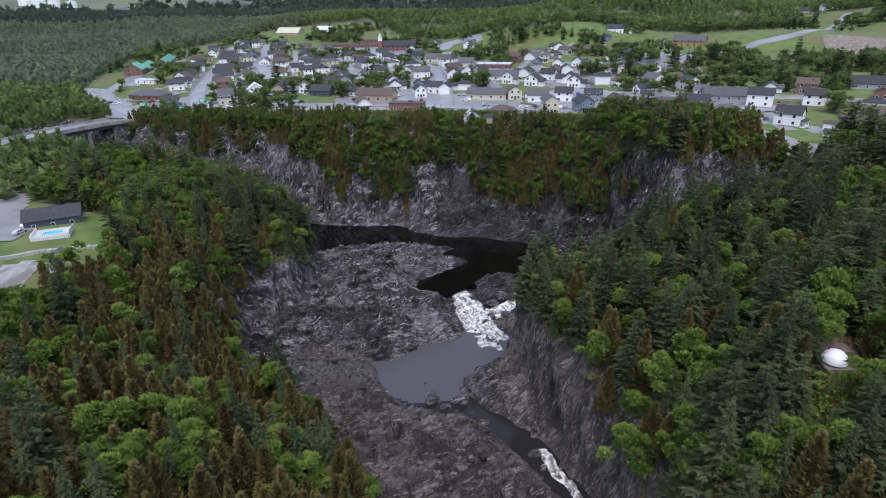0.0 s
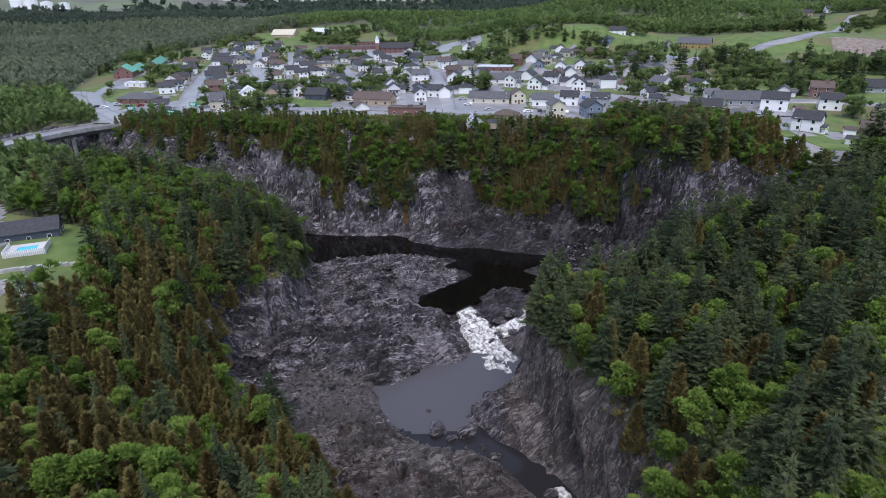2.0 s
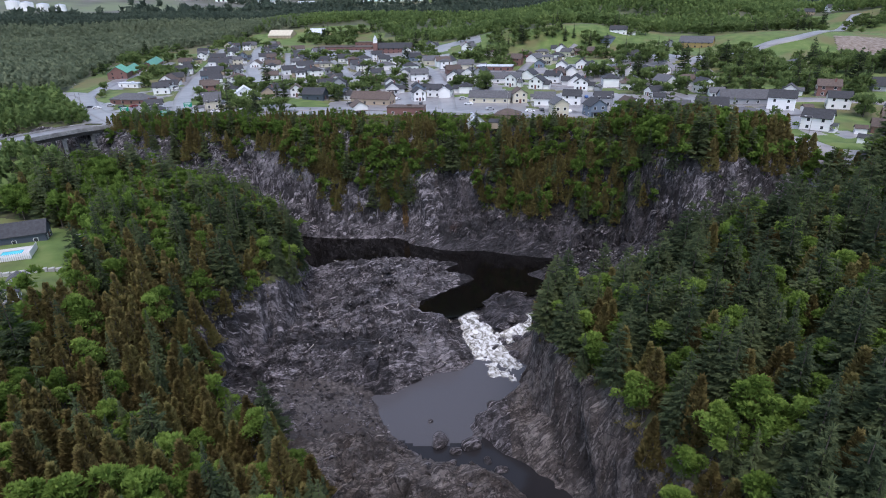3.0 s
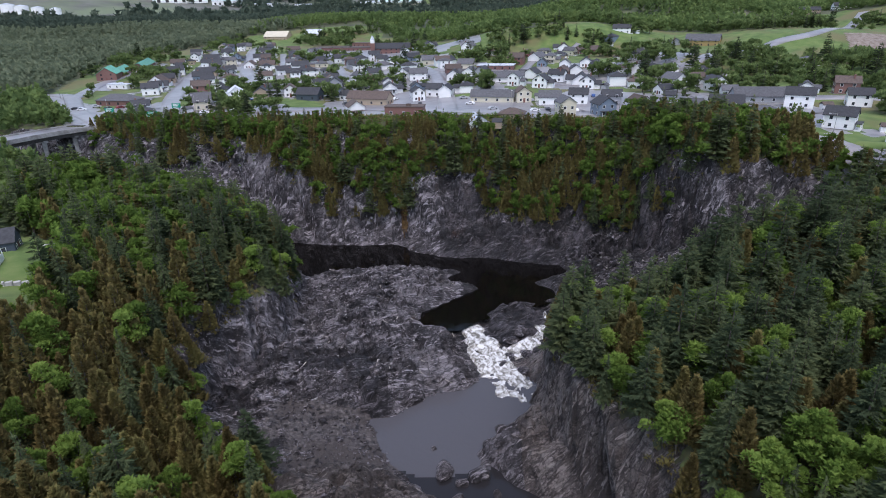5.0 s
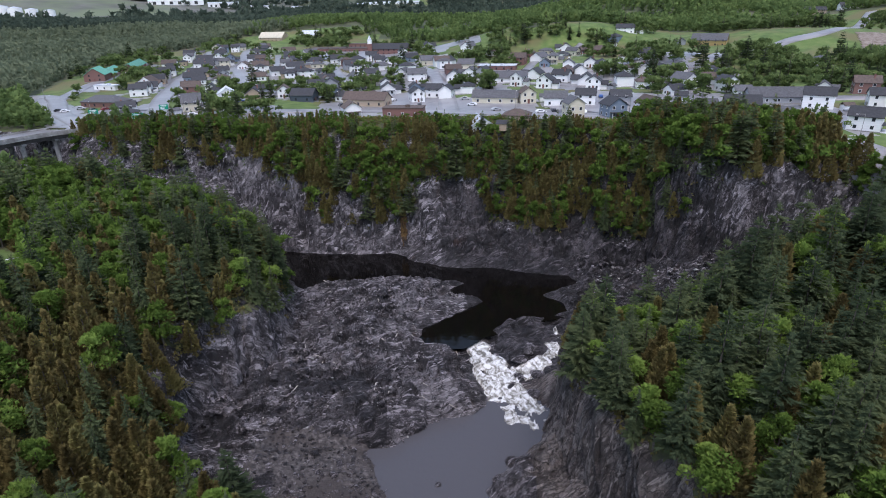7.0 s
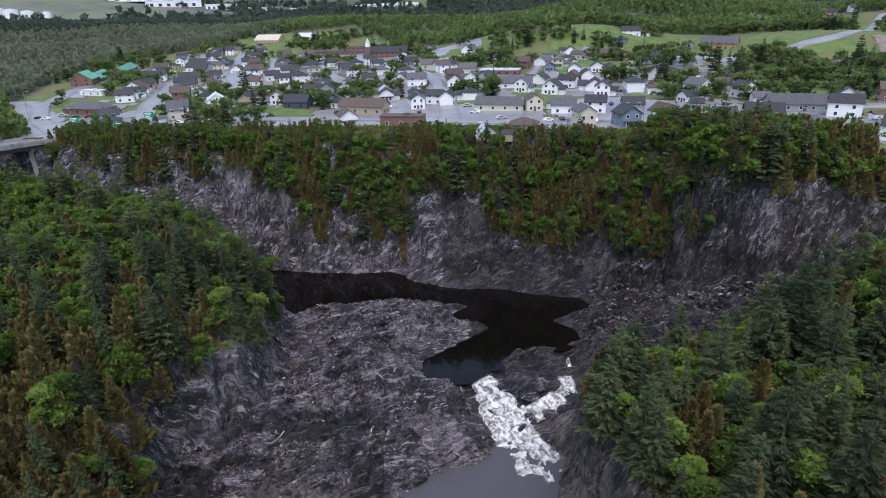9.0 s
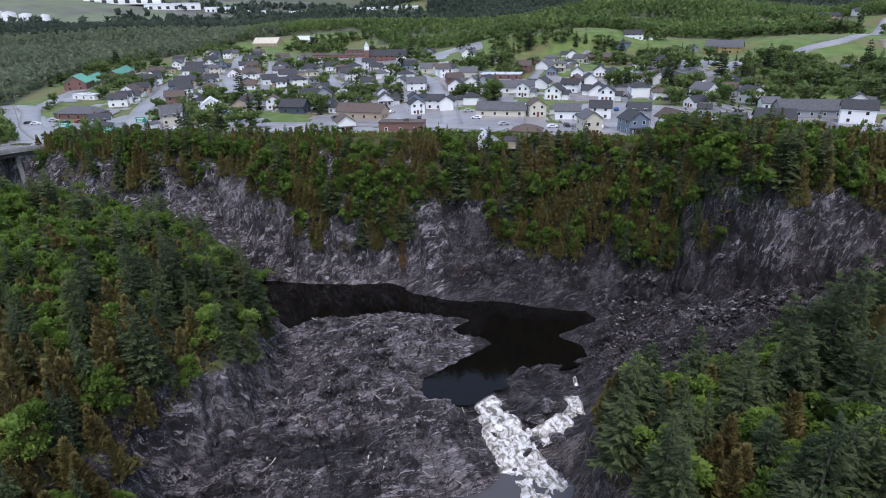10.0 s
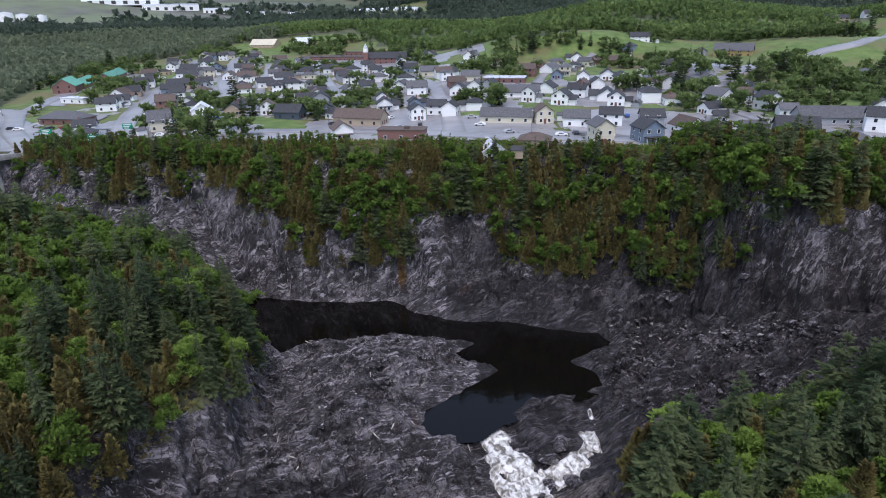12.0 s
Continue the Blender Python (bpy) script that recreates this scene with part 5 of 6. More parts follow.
def outside_town(X, Y, margin=3):
    ok = (polygon_distance(X, Y, TOWN) > margin) & (polygon_distance(X, Y, GORGE) > 45) & (line_distance(X, Y, ROADS["market"][0]) > 10) & (line_distance(X, Y, ROADS["mill"][0]) > 16) & (line_distance(X, Y, ROADS["cross"][0]) > 9)
    ok &= (polygon_distance(X, Y, LAWN_WEST) > 0) & (line_distance(X, Y, BRIDGE_LINE) > 12)
    for f in FIELDS:
        ok &= polygon_distance(X, Y, f) > 0
    return ok


far_wood("west_wood", -520, -150, 100, 420, 5.5, lambda X, Y: outside_town(X, Y), SPRING_LEAF, 3.0, 36, "mixed green wood beyond the western bank", 31)
far_wood("bridge_wood", -420, -146, 170, 420, 5.0, lambda X, Y: (polygon_distance(X, Y, GORGE) > 5) & (polygon_distance(X, Y, GORGE) < 46) & (land(X, Y, False) > 16) & (polygon_distance(X, Y, TOWN) > 2)
         & (line_distance(X, Y, BRIDGE_LINE) > 9) & (polygon_distance(X, Y, LAWN_WEST) > 0) & (line_distance(X, Y, ROADS["market"][0]) > 9), SPRING_LEAF, 2.4, 50, "green wood on the slopes beside the bridge", 38)
far_wood("north_west_wood", -760, -200, 420, 980, 7.0, lambda X, Y: outside_town(X, Y), GREY_GREEN_LEAF, 3.6, 30, "grey-green wood beyond the market", 32, 0.85)
far_wood("north_wood", -260, 480, 560, 980, 6.5, lambda X, Y: outside_town(X, Y) & (fbm(X / 60, Y / 60, 3, 98) > -0.3), SPRING_LEAF, 3.4, 27, "bright green wood on the rise behind the town", 33)
far_wood("east_wood", 150, 520, 150, 620, 7.0, lambda X, Y: outside_town(X, Y) & (fbm(X / 50, Y / 50, 3, 99) > -0.3), SPRING_LEAF, 3.2, 34, "green wood east of the town", 34)
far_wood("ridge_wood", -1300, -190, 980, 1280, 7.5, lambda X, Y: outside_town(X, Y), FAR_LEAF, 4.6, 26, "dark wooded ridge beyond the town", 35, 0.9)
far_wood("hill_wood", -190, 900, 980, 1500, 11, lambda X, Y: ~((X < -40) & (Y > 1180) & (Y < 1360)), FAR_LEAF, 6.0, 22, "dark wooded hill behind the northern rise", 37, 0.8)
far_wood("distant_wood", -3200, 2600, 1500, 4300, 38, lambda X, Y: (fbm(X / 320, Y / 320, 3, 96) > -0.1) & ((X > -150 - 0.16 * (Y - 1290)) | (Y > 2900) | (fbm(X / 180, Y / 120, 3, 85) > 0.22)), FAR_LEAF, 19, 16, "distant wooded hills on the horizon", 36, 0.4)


# ---------------------------------------------------------------- rapids
def foam_material():
    m = bpy.data.materials.new("white_water")
    m.use_nodes = True
    n, l = m.node_tree.nodes, m.node_tree.links
    b = n["Principled BSDF"]
    g, mp, t, r = n.new("ShaderNodeNewGeometry"), n.new("ShaderNodeMapping"), n.new("ShaderNodeTexNoise"), n.new("ShaderNodeValToRGB")
    mp.inputs["Scale"].default_value = (1.0, 0.75, 1.0)
    l.new(g.outputs["Position"], mp.inputs["Vector"])
    l.new(mp.outputs[0], t.inputs["Vector"])
    t.inputs["Scale"].default_value, t.inputs["Detail"].default_value = 0.8, 9.0
    t.inputs["Distortion"].default_value = 0.8
    r.color_ramp.elements.new(0.5)
    for e, p, c in zip(r.color_ramp.elements, (0.38, 0.48, 0.6), ((0.12, 0.11, 0.095, 1), (0.36, 0.35, 0.32, 1), (0.7, 0.7, 0.7, 1))):
        e.position, e.color = p, c
    l.new(t.outputs["Fac"], r.inputs[0])
    l.new(r.outputs[0], b.inputs["Base Color"])
    b.inputs["Roughness"].default_value = 0.5
    bp = n.new("ShaderNodeBump")
    bp.inputs["Distance"].default_value, bp.inputs["Strength"].default_value = 0.15, 0.5
    l.new(t.outputs["Fac"], bp.inputs["Height"])
    l.new(bp.outputs[0], b.inputs["Normal"])
    return m


FOAM = foam_material()


def running_water(name, line, half, label, lift=0.0):
    xs, ys = [p[0] for p in line], [p[1] for p in line]
    X, Y = np.meshgrid(np.arange(min(xs) - half, max(xs) + half, 0.5), np.arange(min(ys) - half, max(ys) + half, 0.5))
    d = line_distance(X, Y, line)
    Z = water_fall(Y) + 0.06 + lift - 0.9 * smooth(199.5, 203, Y) + 0.22 * fbm(X / 2.2 + Y / 9, Y / 2.6 - X / 9, 4, 46)
    i = np.arange(X.size).reshape(X.shape)
    ragged = half * (0.56 + 0.6 * fbm(X / 2.8 + Y / 8, Y / 3.6, 4, 47))
    ragged = ragged * (1 - 0.5 * smooth(189, 198, Y))
    Z = Z - 2.2 * smooth(ragged - 0.5, ragged + 0.9, d)
    q = np.stack([i[:-1, :-1], i[:-1, 1:], i[1:, 1:], i[1:, :-1]], -1)[((d < half))[:-1, :-1]].reshape(-1, 4)
    ob = mesh_object(name, np.stack([X, Y, Z], -1).reshape(-1, 3), q, [FOAM], smooth_faces=True)
    tagged(ob, label, "rapids", kind="structure")


running_water("rapids_main", RAPIDS, 10.5, "white foaming rapids between dark rocks")
running_water("rapids_branch", BRANCH[:5], 5.4, "white side channel of the rapids")
running_water("rapids_side", SIDE, 3.4, "thin white spill over a rock step")
running_water("rapids_fall", [(22.6, 207), (22.9, 209.5)], 1.2, "thin white fall over the lip of the pool", 0.9)
running_water("rapids_tail", [(1, 179), (7, 173), (10, 169)], 5.0, "streaks of foam below the rapids", -0.2)
running_water("rapids_lower", [(19, 123.5), (20.5, 119), (22.8, 113.5), (25.5, 107), (28, 100)], 2.6, "white water in the narrow lower channel", 0.12)

# ---------------------------------------------------------------- loose rocks and driftwood
def boulder_mesh(seed, material):
    bm = bmesh.new()
    bmesh.ops.create_icosphere(bm, subdivisions=2, radius=1)
    r = random.Random(seed)
    planes = [(Vector((r.gauss(0, 1), r.gauss(0, 1), r.gauss(0, 0.8))).normalized(), r.uniform(0.55, 0.85)) for _ in range(9)]
    for v in bm.verts:
        for nrm, off in planes:
            k = v.co.dot(nrm) - off
            if k > 0:
                v.co -= nrm * k * 0.95
        v.co += Vector((r.uniform(-1, 1), r.uniform(-1, 1), r.uniform(-1, 1))) * 0.03
        v.co.z *= 0.7
    me = bpy.data.meshes.new("boulder")
    bm.to_mesh(me)
    bm.free()
    me.materials.append(material)
    return me


BOULDERS = [boulder_mesh(s, ROCK) for s in range(5)]
boulder_rng = random.Random(5)


def boulder(x, y, size, label="angular grey slate boulder at the water's edge", sink=0.25, z=None):
    ob = new("boulder", BOULDERS[boulder_rng.randrange(5)])
    zz = ground_at(x, y) if z is None else z
    ob.matrix_basis = pose(x, y, zz + size * (0.5 - sink) * 0.7, boulder_rng.uniform(-15, 15), boulder_rng.uniform(-15, 15), boulder_rng.uniform(0, 360)) @ Matrix.Diagonal(
        (size * boulder_rng.uniform(0.8, 1.3), size * boulder_rng.uniform(0.7, 1.0), size * boulder_rng.uniform(0.7, 1.0), 1))
    tagged(ob, label, "boulder", "boulders in the gorge")


for x, y, size in [(-9.4, 143.5, 2.8), (-1.6, 142, 3.0), (-5.5, 140, 1.8), (-6.5, 136, 1.6), (16.5, 122.5, 1.6), (22.5, 118.8, 1.0), (18.2, 118.2, 1.3), (21.4, 115.2, 1.0), (-12, 151, 0.9), (0, 146, 1.6), (3, 147.5, 1.9), (5, 134, 1.5), (4.5, 157, 2.2), (1, 150, 1.8), (-8, 144, 1.0), (2, 137, 1.2), (7, 184, 1.8), (12.5, 181.5, 2.6), (10, 193, 2.0), (9.5, 187.5, 2.2), (4.5, 190.5, 1.7), (14.5, 188, 2.4), (1.5, 199, 1.3), (13, 197, 2.6)]:
    boulder(x, y, size, "large angular boulder standing in the river", 0.2, max(ground_at(x, y), -4.2))
for _ in range(110):
    x, y = boulder_rng.uniform(-50, 8), boulder_rng.uniform(118, 180)
    if float(polygon_distance(np.array([x]), np.array([y]), GORGE)[0]) < -2:
        boulder(x, y, 0.3 + 1.0 * boulder_rng.random() ** 2)
for _ in range(90):
    boulder(boulder_rng.uniform(40, 88), boulder_rng.uniform(218, 240), 0.4 + 1.3 * boulder_rng.random() ** 2, "pale fallen block at the foot of the cliff")


def rubble(name, x0, x1, y0, y1, n, size, material, label, seed):
    """Broken stone too small to count."""
    r = np.random.default_rng(seed)
    X, Y = r.uniform(x0, x1, n), r.uniform(y0, y1, n)
    ok = (polygon_distance(X, Y, GORGE) < -0.5) & (polygon_distance(X, Y, UPPER_POOL) > 0.5) & (polygon_distance(X, Y, LOWER_POOL) > -1.0) & (line_distance(X, Y, RAPIDS) > 5)
    X, Y = X[ok], Y[ok]
    Z = land(X, Y)
    cube = np.array([(a, b, c) for c in (-1, 1) for b in (-1, 1) for a in (-1, 1)], float)
    faces = np.array([(0, 2, 3, 1), (4, 5, 7, 6), (0, 1, 5, 4), (2, 6, 7, 3), (0, 4, 6, 2), (1, 3, 7, 5)])
    s = size * (0.35 + r.random(len(X)) ** 3)
    a = r.uniform(0, 6.28, len(X))
    v = cube[None] * np.array([1, 0.6, 0.4]) + r.normal(0, 0.22, (len(X), 8, 3))
    c, t = np.cos(a)[:, None], np.sin(a)[:, None]
    vx, vy = c * v[..., 0] - t * v[..., 1], t * v[..., 0] + c * v[..., 1]
    V = np.stack([X[:, None] + s[:, None] * vx, Y[:, None] + s[:, None] * vy, Z[:, None] + s[:, None] * (v[..., 2] + 0.15)], -1).reshape(-1, 3)
    F = (faces[None] + 8 * np.arange(len(X))[:, None, None]).reshape(-1, 4)
    tagged(mesh_object(name, V, F, [material]), label, "rubble", kind="stuff")


PALE_STONE = shade("pale_stone", [(0.1, 0.097, 0.1), (0.2, 0.19, 0.19), (0.38, 0.37, 0.36)], 0.9, 0.85, 0.4, per_island=0.6)
rubble("shelf_rubble", -60, 5, 164, 245, 1700, 0.38, ROCK, "broken dark slate lying over the shelf", 51)
rubble("pale_rubble", -60, 5, 164, 245, 1100, 0.26, PALE_STONE, "scattered pale stones on the dark shelf", 52)
rubble("beach_stones", -52, -8, 132, 172, 2600, 0.36, ROCK, "dark stones strewn over the gravel beach", 53)
rubble("bench_rubble", 28, 95, 205, 248, 1800, 0.6, ROCK, "broken rock below the eastern cliff", 54)
rubble("bench_pale_rubble", 40, 92, 222, 248, 350, 0.5, PALE_STONE, "pale fallen stone below the eastern cliff", 56)
rubble("knoll_rubble", -32, 24, 90, 134, 900, 0.5, BROWN_ROCK, "broken brown rock beside the lower channel", 55)
DRIFT = shade("driftwood", [(0.3, 0.27, 0.24), (0.6, 0.56, 0.5)], 2.0, 0.9, 0.4)


def driftwood(n, seed):
    r = random.Random(seed)
    for _ in range(n):
        x, y = r.uniform(-52, -6), r.uniform(172, 240)
        if float(polygon_distance(np.array([x]), np.array([y]), UPPER_POOL)[0]) < 2:
            continue
        length, a = r.uniform(0.8, 3.2), r.uniform(-40, 60)
        bm = bmesh.new()
        bmesh.ops.create_cone(bm, cap_ends=True, segments=6, radius1=0.16, radius2=0.06, depth=length)
        for v in bm.verts:
            v.co.x += 0.12 * math.sin(v.co.z * 1.7)
        me = bpy.data.meshes.new("driftwood_log")
        bm.to_mesh(me)
        bm.free()
        me.materials.append(DRIFT)
        ob = new("driftwood_log", me)
        ob.matrix_basis = pose(x, y, ground_at(x, y) + 0.25, 90 + r.uniform(-8, 8), 0, a)
        tagged(ob, "bleached driftwood log stranded on the rock shelf", "driftwood", "driftwood on the shelf")


driftwood(60, 9)

# ---------------------------------------------------------------- the bridge
STEEL = shade("dark_steel", [(0.035, 0.033, 0.032), (0.07, 0.06, 0.055)], 1.0, 0.6, 0.2)
DECK_Z = 45.6
deck, deck_line = ribbon("bridge_deck", [(-160, 309), (-170, 302), (-178, 294), (-187, 278), (-192, 262), (-196, 244), (-199, 215), (-204, 180)], 12, 0.0, ASPHALT, "wet asphalt bridge roadway over the gorge", "bridge", level=DECK_Z)
bridge = new("bridge")
tagged(bridge, "concrete road bridge on tall piers with steel girders", "bridge")


def beam_along(name, line, offset, half_width, z0, z1, material, parent, label=""):
    bm = bmesh.new()
    rings = []
    for i, p in enumerate(line):
        d = (line[min(i + 1, len(line) - 1)] - line[max(i - 1, 0)]).normalized()
        s = Vector((d.y, -d.x))
        a, b = p + s * (offset - half_width), p + s * (offset + half_width)
        rings.append([bm.verts.new((q.x, q.y, z)) for q, z in ((a, z0), (b, z0), (b, z1), (a, z1))])
    for r0, r1 in zip(rings, rings[1:]):
        for k in range(4):
            bm.faces.new((r0[k], r0[(k + 1) % 4], r1[(k + 1) % 4], r1[k]))
    bm.faces.new(rings[0])
    bm.faces.new(rings[-1][::-1])
    bmesh.ops.recalc_face_normals(bm, faces=bm.faces)
    return part(name, bm, material, parent, label)


for off in (-6.1, 6.1):
    beam_along("parapet", deck_line, off, 0.18, DECK_Z - 0.4, DECK_Z + 0.7, CONCRETE, bridge, "pale concrete parapet")
beam_along("slab", deck_line, 0, 6.3, DECK_Z - 1.1, DECK_Z - 0.55, CONCRETE, bridge)
for off in (-4.5, -1.5, 1.5, 4.5):
    beam_along("girder", deck_line, off, 0.25, DECK_Z - 2.8, DECK_Z - 1.1, STEEL, bridge, "dark steel girder")
for px, py in ((-176, 297), (-183, 287), (-188, 276), (-191, 266)):
    for k in (-4, 4):
        g0 = ground_at(px + k * 0.9, py - k * 0.4) - 1.5
        bm = bmesh.new()
        box(bm, -0.8, 0.8, -0.8, 0.8, g0, DECK_Z - 3.4)
        bmesh.ops.bevel(bm, geom=list(bm.edges), offset=0.15, segments=1, affect="EDGES")
        c = part("pier", bm, CONCRETE, bridge)
        c.matrix_basis = pose(px + k * 0.9, py - k * 0.4, 0, 0, 0, 25)
    cap = box_part("pier_cap", (-5.6, 5.6, -0.9, 0.9, DECK_Z - 3.5, DECK_Z - 2.7), CONCRETE, bridge)
    cap.matrix_basis = pose(px, py, 0, 0, 0, -24)
ab = box_part("abutment", (-6.6, 6.6, -2, 2, 36, DECK_Z - 1.0), CONCRETE, bridge)
ab.matrix_basis = pose(-169, 303.5, 0, 0, 0, -40)

# ---------------------------------------------------------------- the house with the pool, on the western bank
one(-134, 187, 115, 8, 16, 1.2, "navy", "charcoal", name="house", label="long dark navy house with charcoal roof beside the pool")
pz = ground_at(-127, 175)
POOL_BLUE = shade("pool_water", [(0.05, 0.42, 0.52), (0.08, 0.55, 0.62)], 0.8, 0.05, 0.1)
DECK_WOOD = shade("pale_decking", [(0.42, 0.41, 0.4), (0.56, 0.55, 0.53)], 1.5, 0.7, 0.2, stretch=(1, 6, 1))
pool = new("swimming_pool")
pool.matrix_basis = pose(-126.5, 174.5, pz, 0, 0, 22)
tagged(pool, "small turquoise swimming pool with white fence and deck", "swimming pool")
bm = bmesh.new()
for d in ((-5, -2.6, -4, 4, -0.6, 0.9), (2.6, 5, -4, 4, -0.6, 0.9), (-2.6, 2.6, -4, -1.8, -0.6, 0.9), (-2.6, 2.6, 1.8, 4, -0.6, 0.9)):
    box(bm, *d)
part("deck", bm, DECK_WOOD, pool)
box_part("water", (-2.6, 2.6, -1.8, 1.8, -0.6, 0.75), POOL_BLUE, pool, "turquoise pool water")
for k in range(21):
    box_part("fence_picket", (-5 + k * 0.5, -4.7 + k * 0.5, -4.12, -4.02, 0.0, 1.9), TRIM, pool)
for d in ((-5.1, -4.98, -4, 4, 0, 1.9), (4.98, 5.1, -4, 4, 0, 1.9)):
    box_part("fence_panel", d, TRIM, pool)
GREY_BOARDS = shade("weathered_boards", [(0.1, 0.085, 0.07), (0.18, 0.155, 0.13)], 1.5, 0.8, 0.3, stretch=(1, 6, 1))
WALLSTONE = shade("pale_block_wall", [(0.32, 0.31, 0.3), (0.45, 0.44, 0.42)], 0.9, 0.85, 0.4, stretch=(0.4, 0.4, 2), per_object=0.4)
wall = new("retaining_wall")
tagged(wall, "long low pale concrete block wall across the lawn", "wall")
wall_line = [Vector(p) for p in ((-150, 148), (-138, 154), (-120, 164), (-110, 169.5))]
for a, b in zip(wall_line, wall_line[1:]):
    n = int((b - a).length / 1.5)
    for k in range(n):
        p = a + (b - a) * (k + 0.5) / n
        blk = box_part("block", (-0.74, 0.74, -0.5, 0.5, -1.0, 0.9), WALLSTONE, wall)
        blk.matrix_basis = pose(p.x, p.y, ground_at(p.x, p.y), 0, 0, math.degrees(math.atan2(b.y - a.y, b.x - a.x)))


def pavilion(x, y, turn):
    """An open picnic shelter: four posts, a pitched roof, a table under it."""
    root = new("picnic_shelter")
    root.matrix_basis = pose(x, y, ground_at(x, y), 0, 0, turn)
    tagged(root, "small open picnic shelter with grey pitched roof", "shelter", "picnic shelters on the lawn")
    for sx in (-1.5, 1.5):
        for sy in (-1.3, 1.3):
            box_part("post", (sx - 0.08, sx + 0.08, sy - 0.08, sy + 0.08, -0.3, 2.3), TRIM, root)
    bm = bmesh.new()
    gable_roof(bm, 3.2, 3.0, 2.3, 0.9, 0.4, 0.12)
    part("roof", bm, ROOFS["grey"], root)
    box_part("pad", (-1.8, 1.8, -1.6, 1.6, -0.3, 0.08), CONCRETE, root)
    box_part("tabletop", (-0.9, 0.9, -0.4, 0.4, 0.7, 0.78), DECK_WOOD, root)
    box_part("table_base", (-0.2, 0.2, -0.3, 0.3, 0.0, 0.7), DECK_WOOD, root)


pavilion(-111, 155, 25)
pavilion(-107.5, 148, 25)
lot("pavement_court", [(-128, 142), (-114, 141), (-113, 152), (-122, 157), (-134, 150)], "pale concrete pad on the lawn", CONCRETE)
lot("pavement_drive", [(-150, 168), (-136, 170), (-137, 184), (-146, 190), (-160, 212), (-178, 222), (-184, 210), (-164, 196), (-152, 184)], "grey asphalt driveway")
ribbon("path_west", [(-122, 200), (-113, 184), (-106, 172), (-100, 160)], 2.2, 0.1, ASPHALT, "dark footpath at the edge of the wood", "path")

# ---------------------------------------------------------------- the white dome in the eastern wood
dome_z = ground_at(63.5, 98.5)
bm = bmesh.new()
bmesh.ops.create_uvsphere(bm, u_segments=16, v_segments=10, radius=2.1)
bmesh.ops.delete(bm, geom=[v for v in bm.verts if v.co.z < -0.3], context="VERTS")
DOME_CLOTH = shade("white_canvas", [(0.7, 0.71, 0.73), (0.85, 0.86, 0.88)], 0.7, 0.5, 0.2)
dome = new("dome_tent")
dome.matrix_basis = pose(63.5, 98.5, dome_z + 0.6)
tagged(dome, "white geodesic dome tent on a wooden platform", "tent")
part("canvas", bm, DOME_CLOTH, dome)
box_part("platform", (-2.5, 2.5, -2.5, 2.5, -1.2, -0.3), GREY_BOARDS, dome)
bm = bmesh.new()
bmesh.ops.create_cone(bm, cap_ends=True, segments=8, radius1=0.1, radius2=0.1, depth=1.6)
bmesh.ops.translate(bm, verts=bm.verts, vec=(-0.9, 0.8, 2.6))
part("stove_pipe", bm, STEEL, dome)
lot("pavement_clearing", [(64, 101), (70, 99), (75, 106), (70, 111), (64, 107)], "brown bark clearing beside the dome", GRAVEL)

# ---------------------------------------------------------------- churches
white_church = one(4, 288.5, 10, 8, 11, 2.0, "white", "pale", name="chapel", label="white building with a steep pale roof at the rim")
church = one(-60, 611, 82, 13, 34, 1.8, "brick", "charcoal", name="church", label="brick church with dark pitched roof and steeple")
tower = new("steeple")
tower.matrix_basis = pose(-78, 607, ground_at(-78, 607), 0, 0, 0)
tagged(tower, "slender brick steeple with a pale top", "steeple")
box_part("shaft", (-2, 2, -2, 2, -1, 10), WALLS["brick"], tower)
box_part("belfry", (-1.7, 1.7, -1.7, 1.7, 10, 13), WALLS["white"], tower, "white belfry")
bm = bmesh.new()
bmesh.ops.create_cone(bm, cap_ends=True, segments=4, radius1=2.6, radius2=0.15, depth=4)
bmesh.ops.rotate(bm, verts=bm.verts, matrix=Matrix.Rotation(radians(45), 3, "Z"))
bmesh.ops.translate(bm, verts=bm.verts, vec=(0, 0, 15))
part("spire", bm, ROOFS["pale"], tower)

# ---------------------------------------------------------------- vehicles, signs, lamps
CAR_PAINTS = [shade(n, [c, tuple(min(1, k * 1.15) for k in c)], 0.5, 0.3, 0.0) for n, c in (("white_paint", (0.75, 0.75, 0.76)), ("red_paint", (0.2, 0.03, 0.03)), ("dark_paint", (0.03, 0.032, 0.04)), ("silver_paint", (0.4, 0.41, 0.43)), ("blue_paint", (0.04, 0.09, 0.25)))]
RUBBER = shade("tyre_rubber", [(0.015, 0.015, 0.015), (0.03, 0.03, 0.03)], 3.0, 0.9, 0.0)
CAR_WORDS = ["white", "dark red", "black", "silver", "blue"]


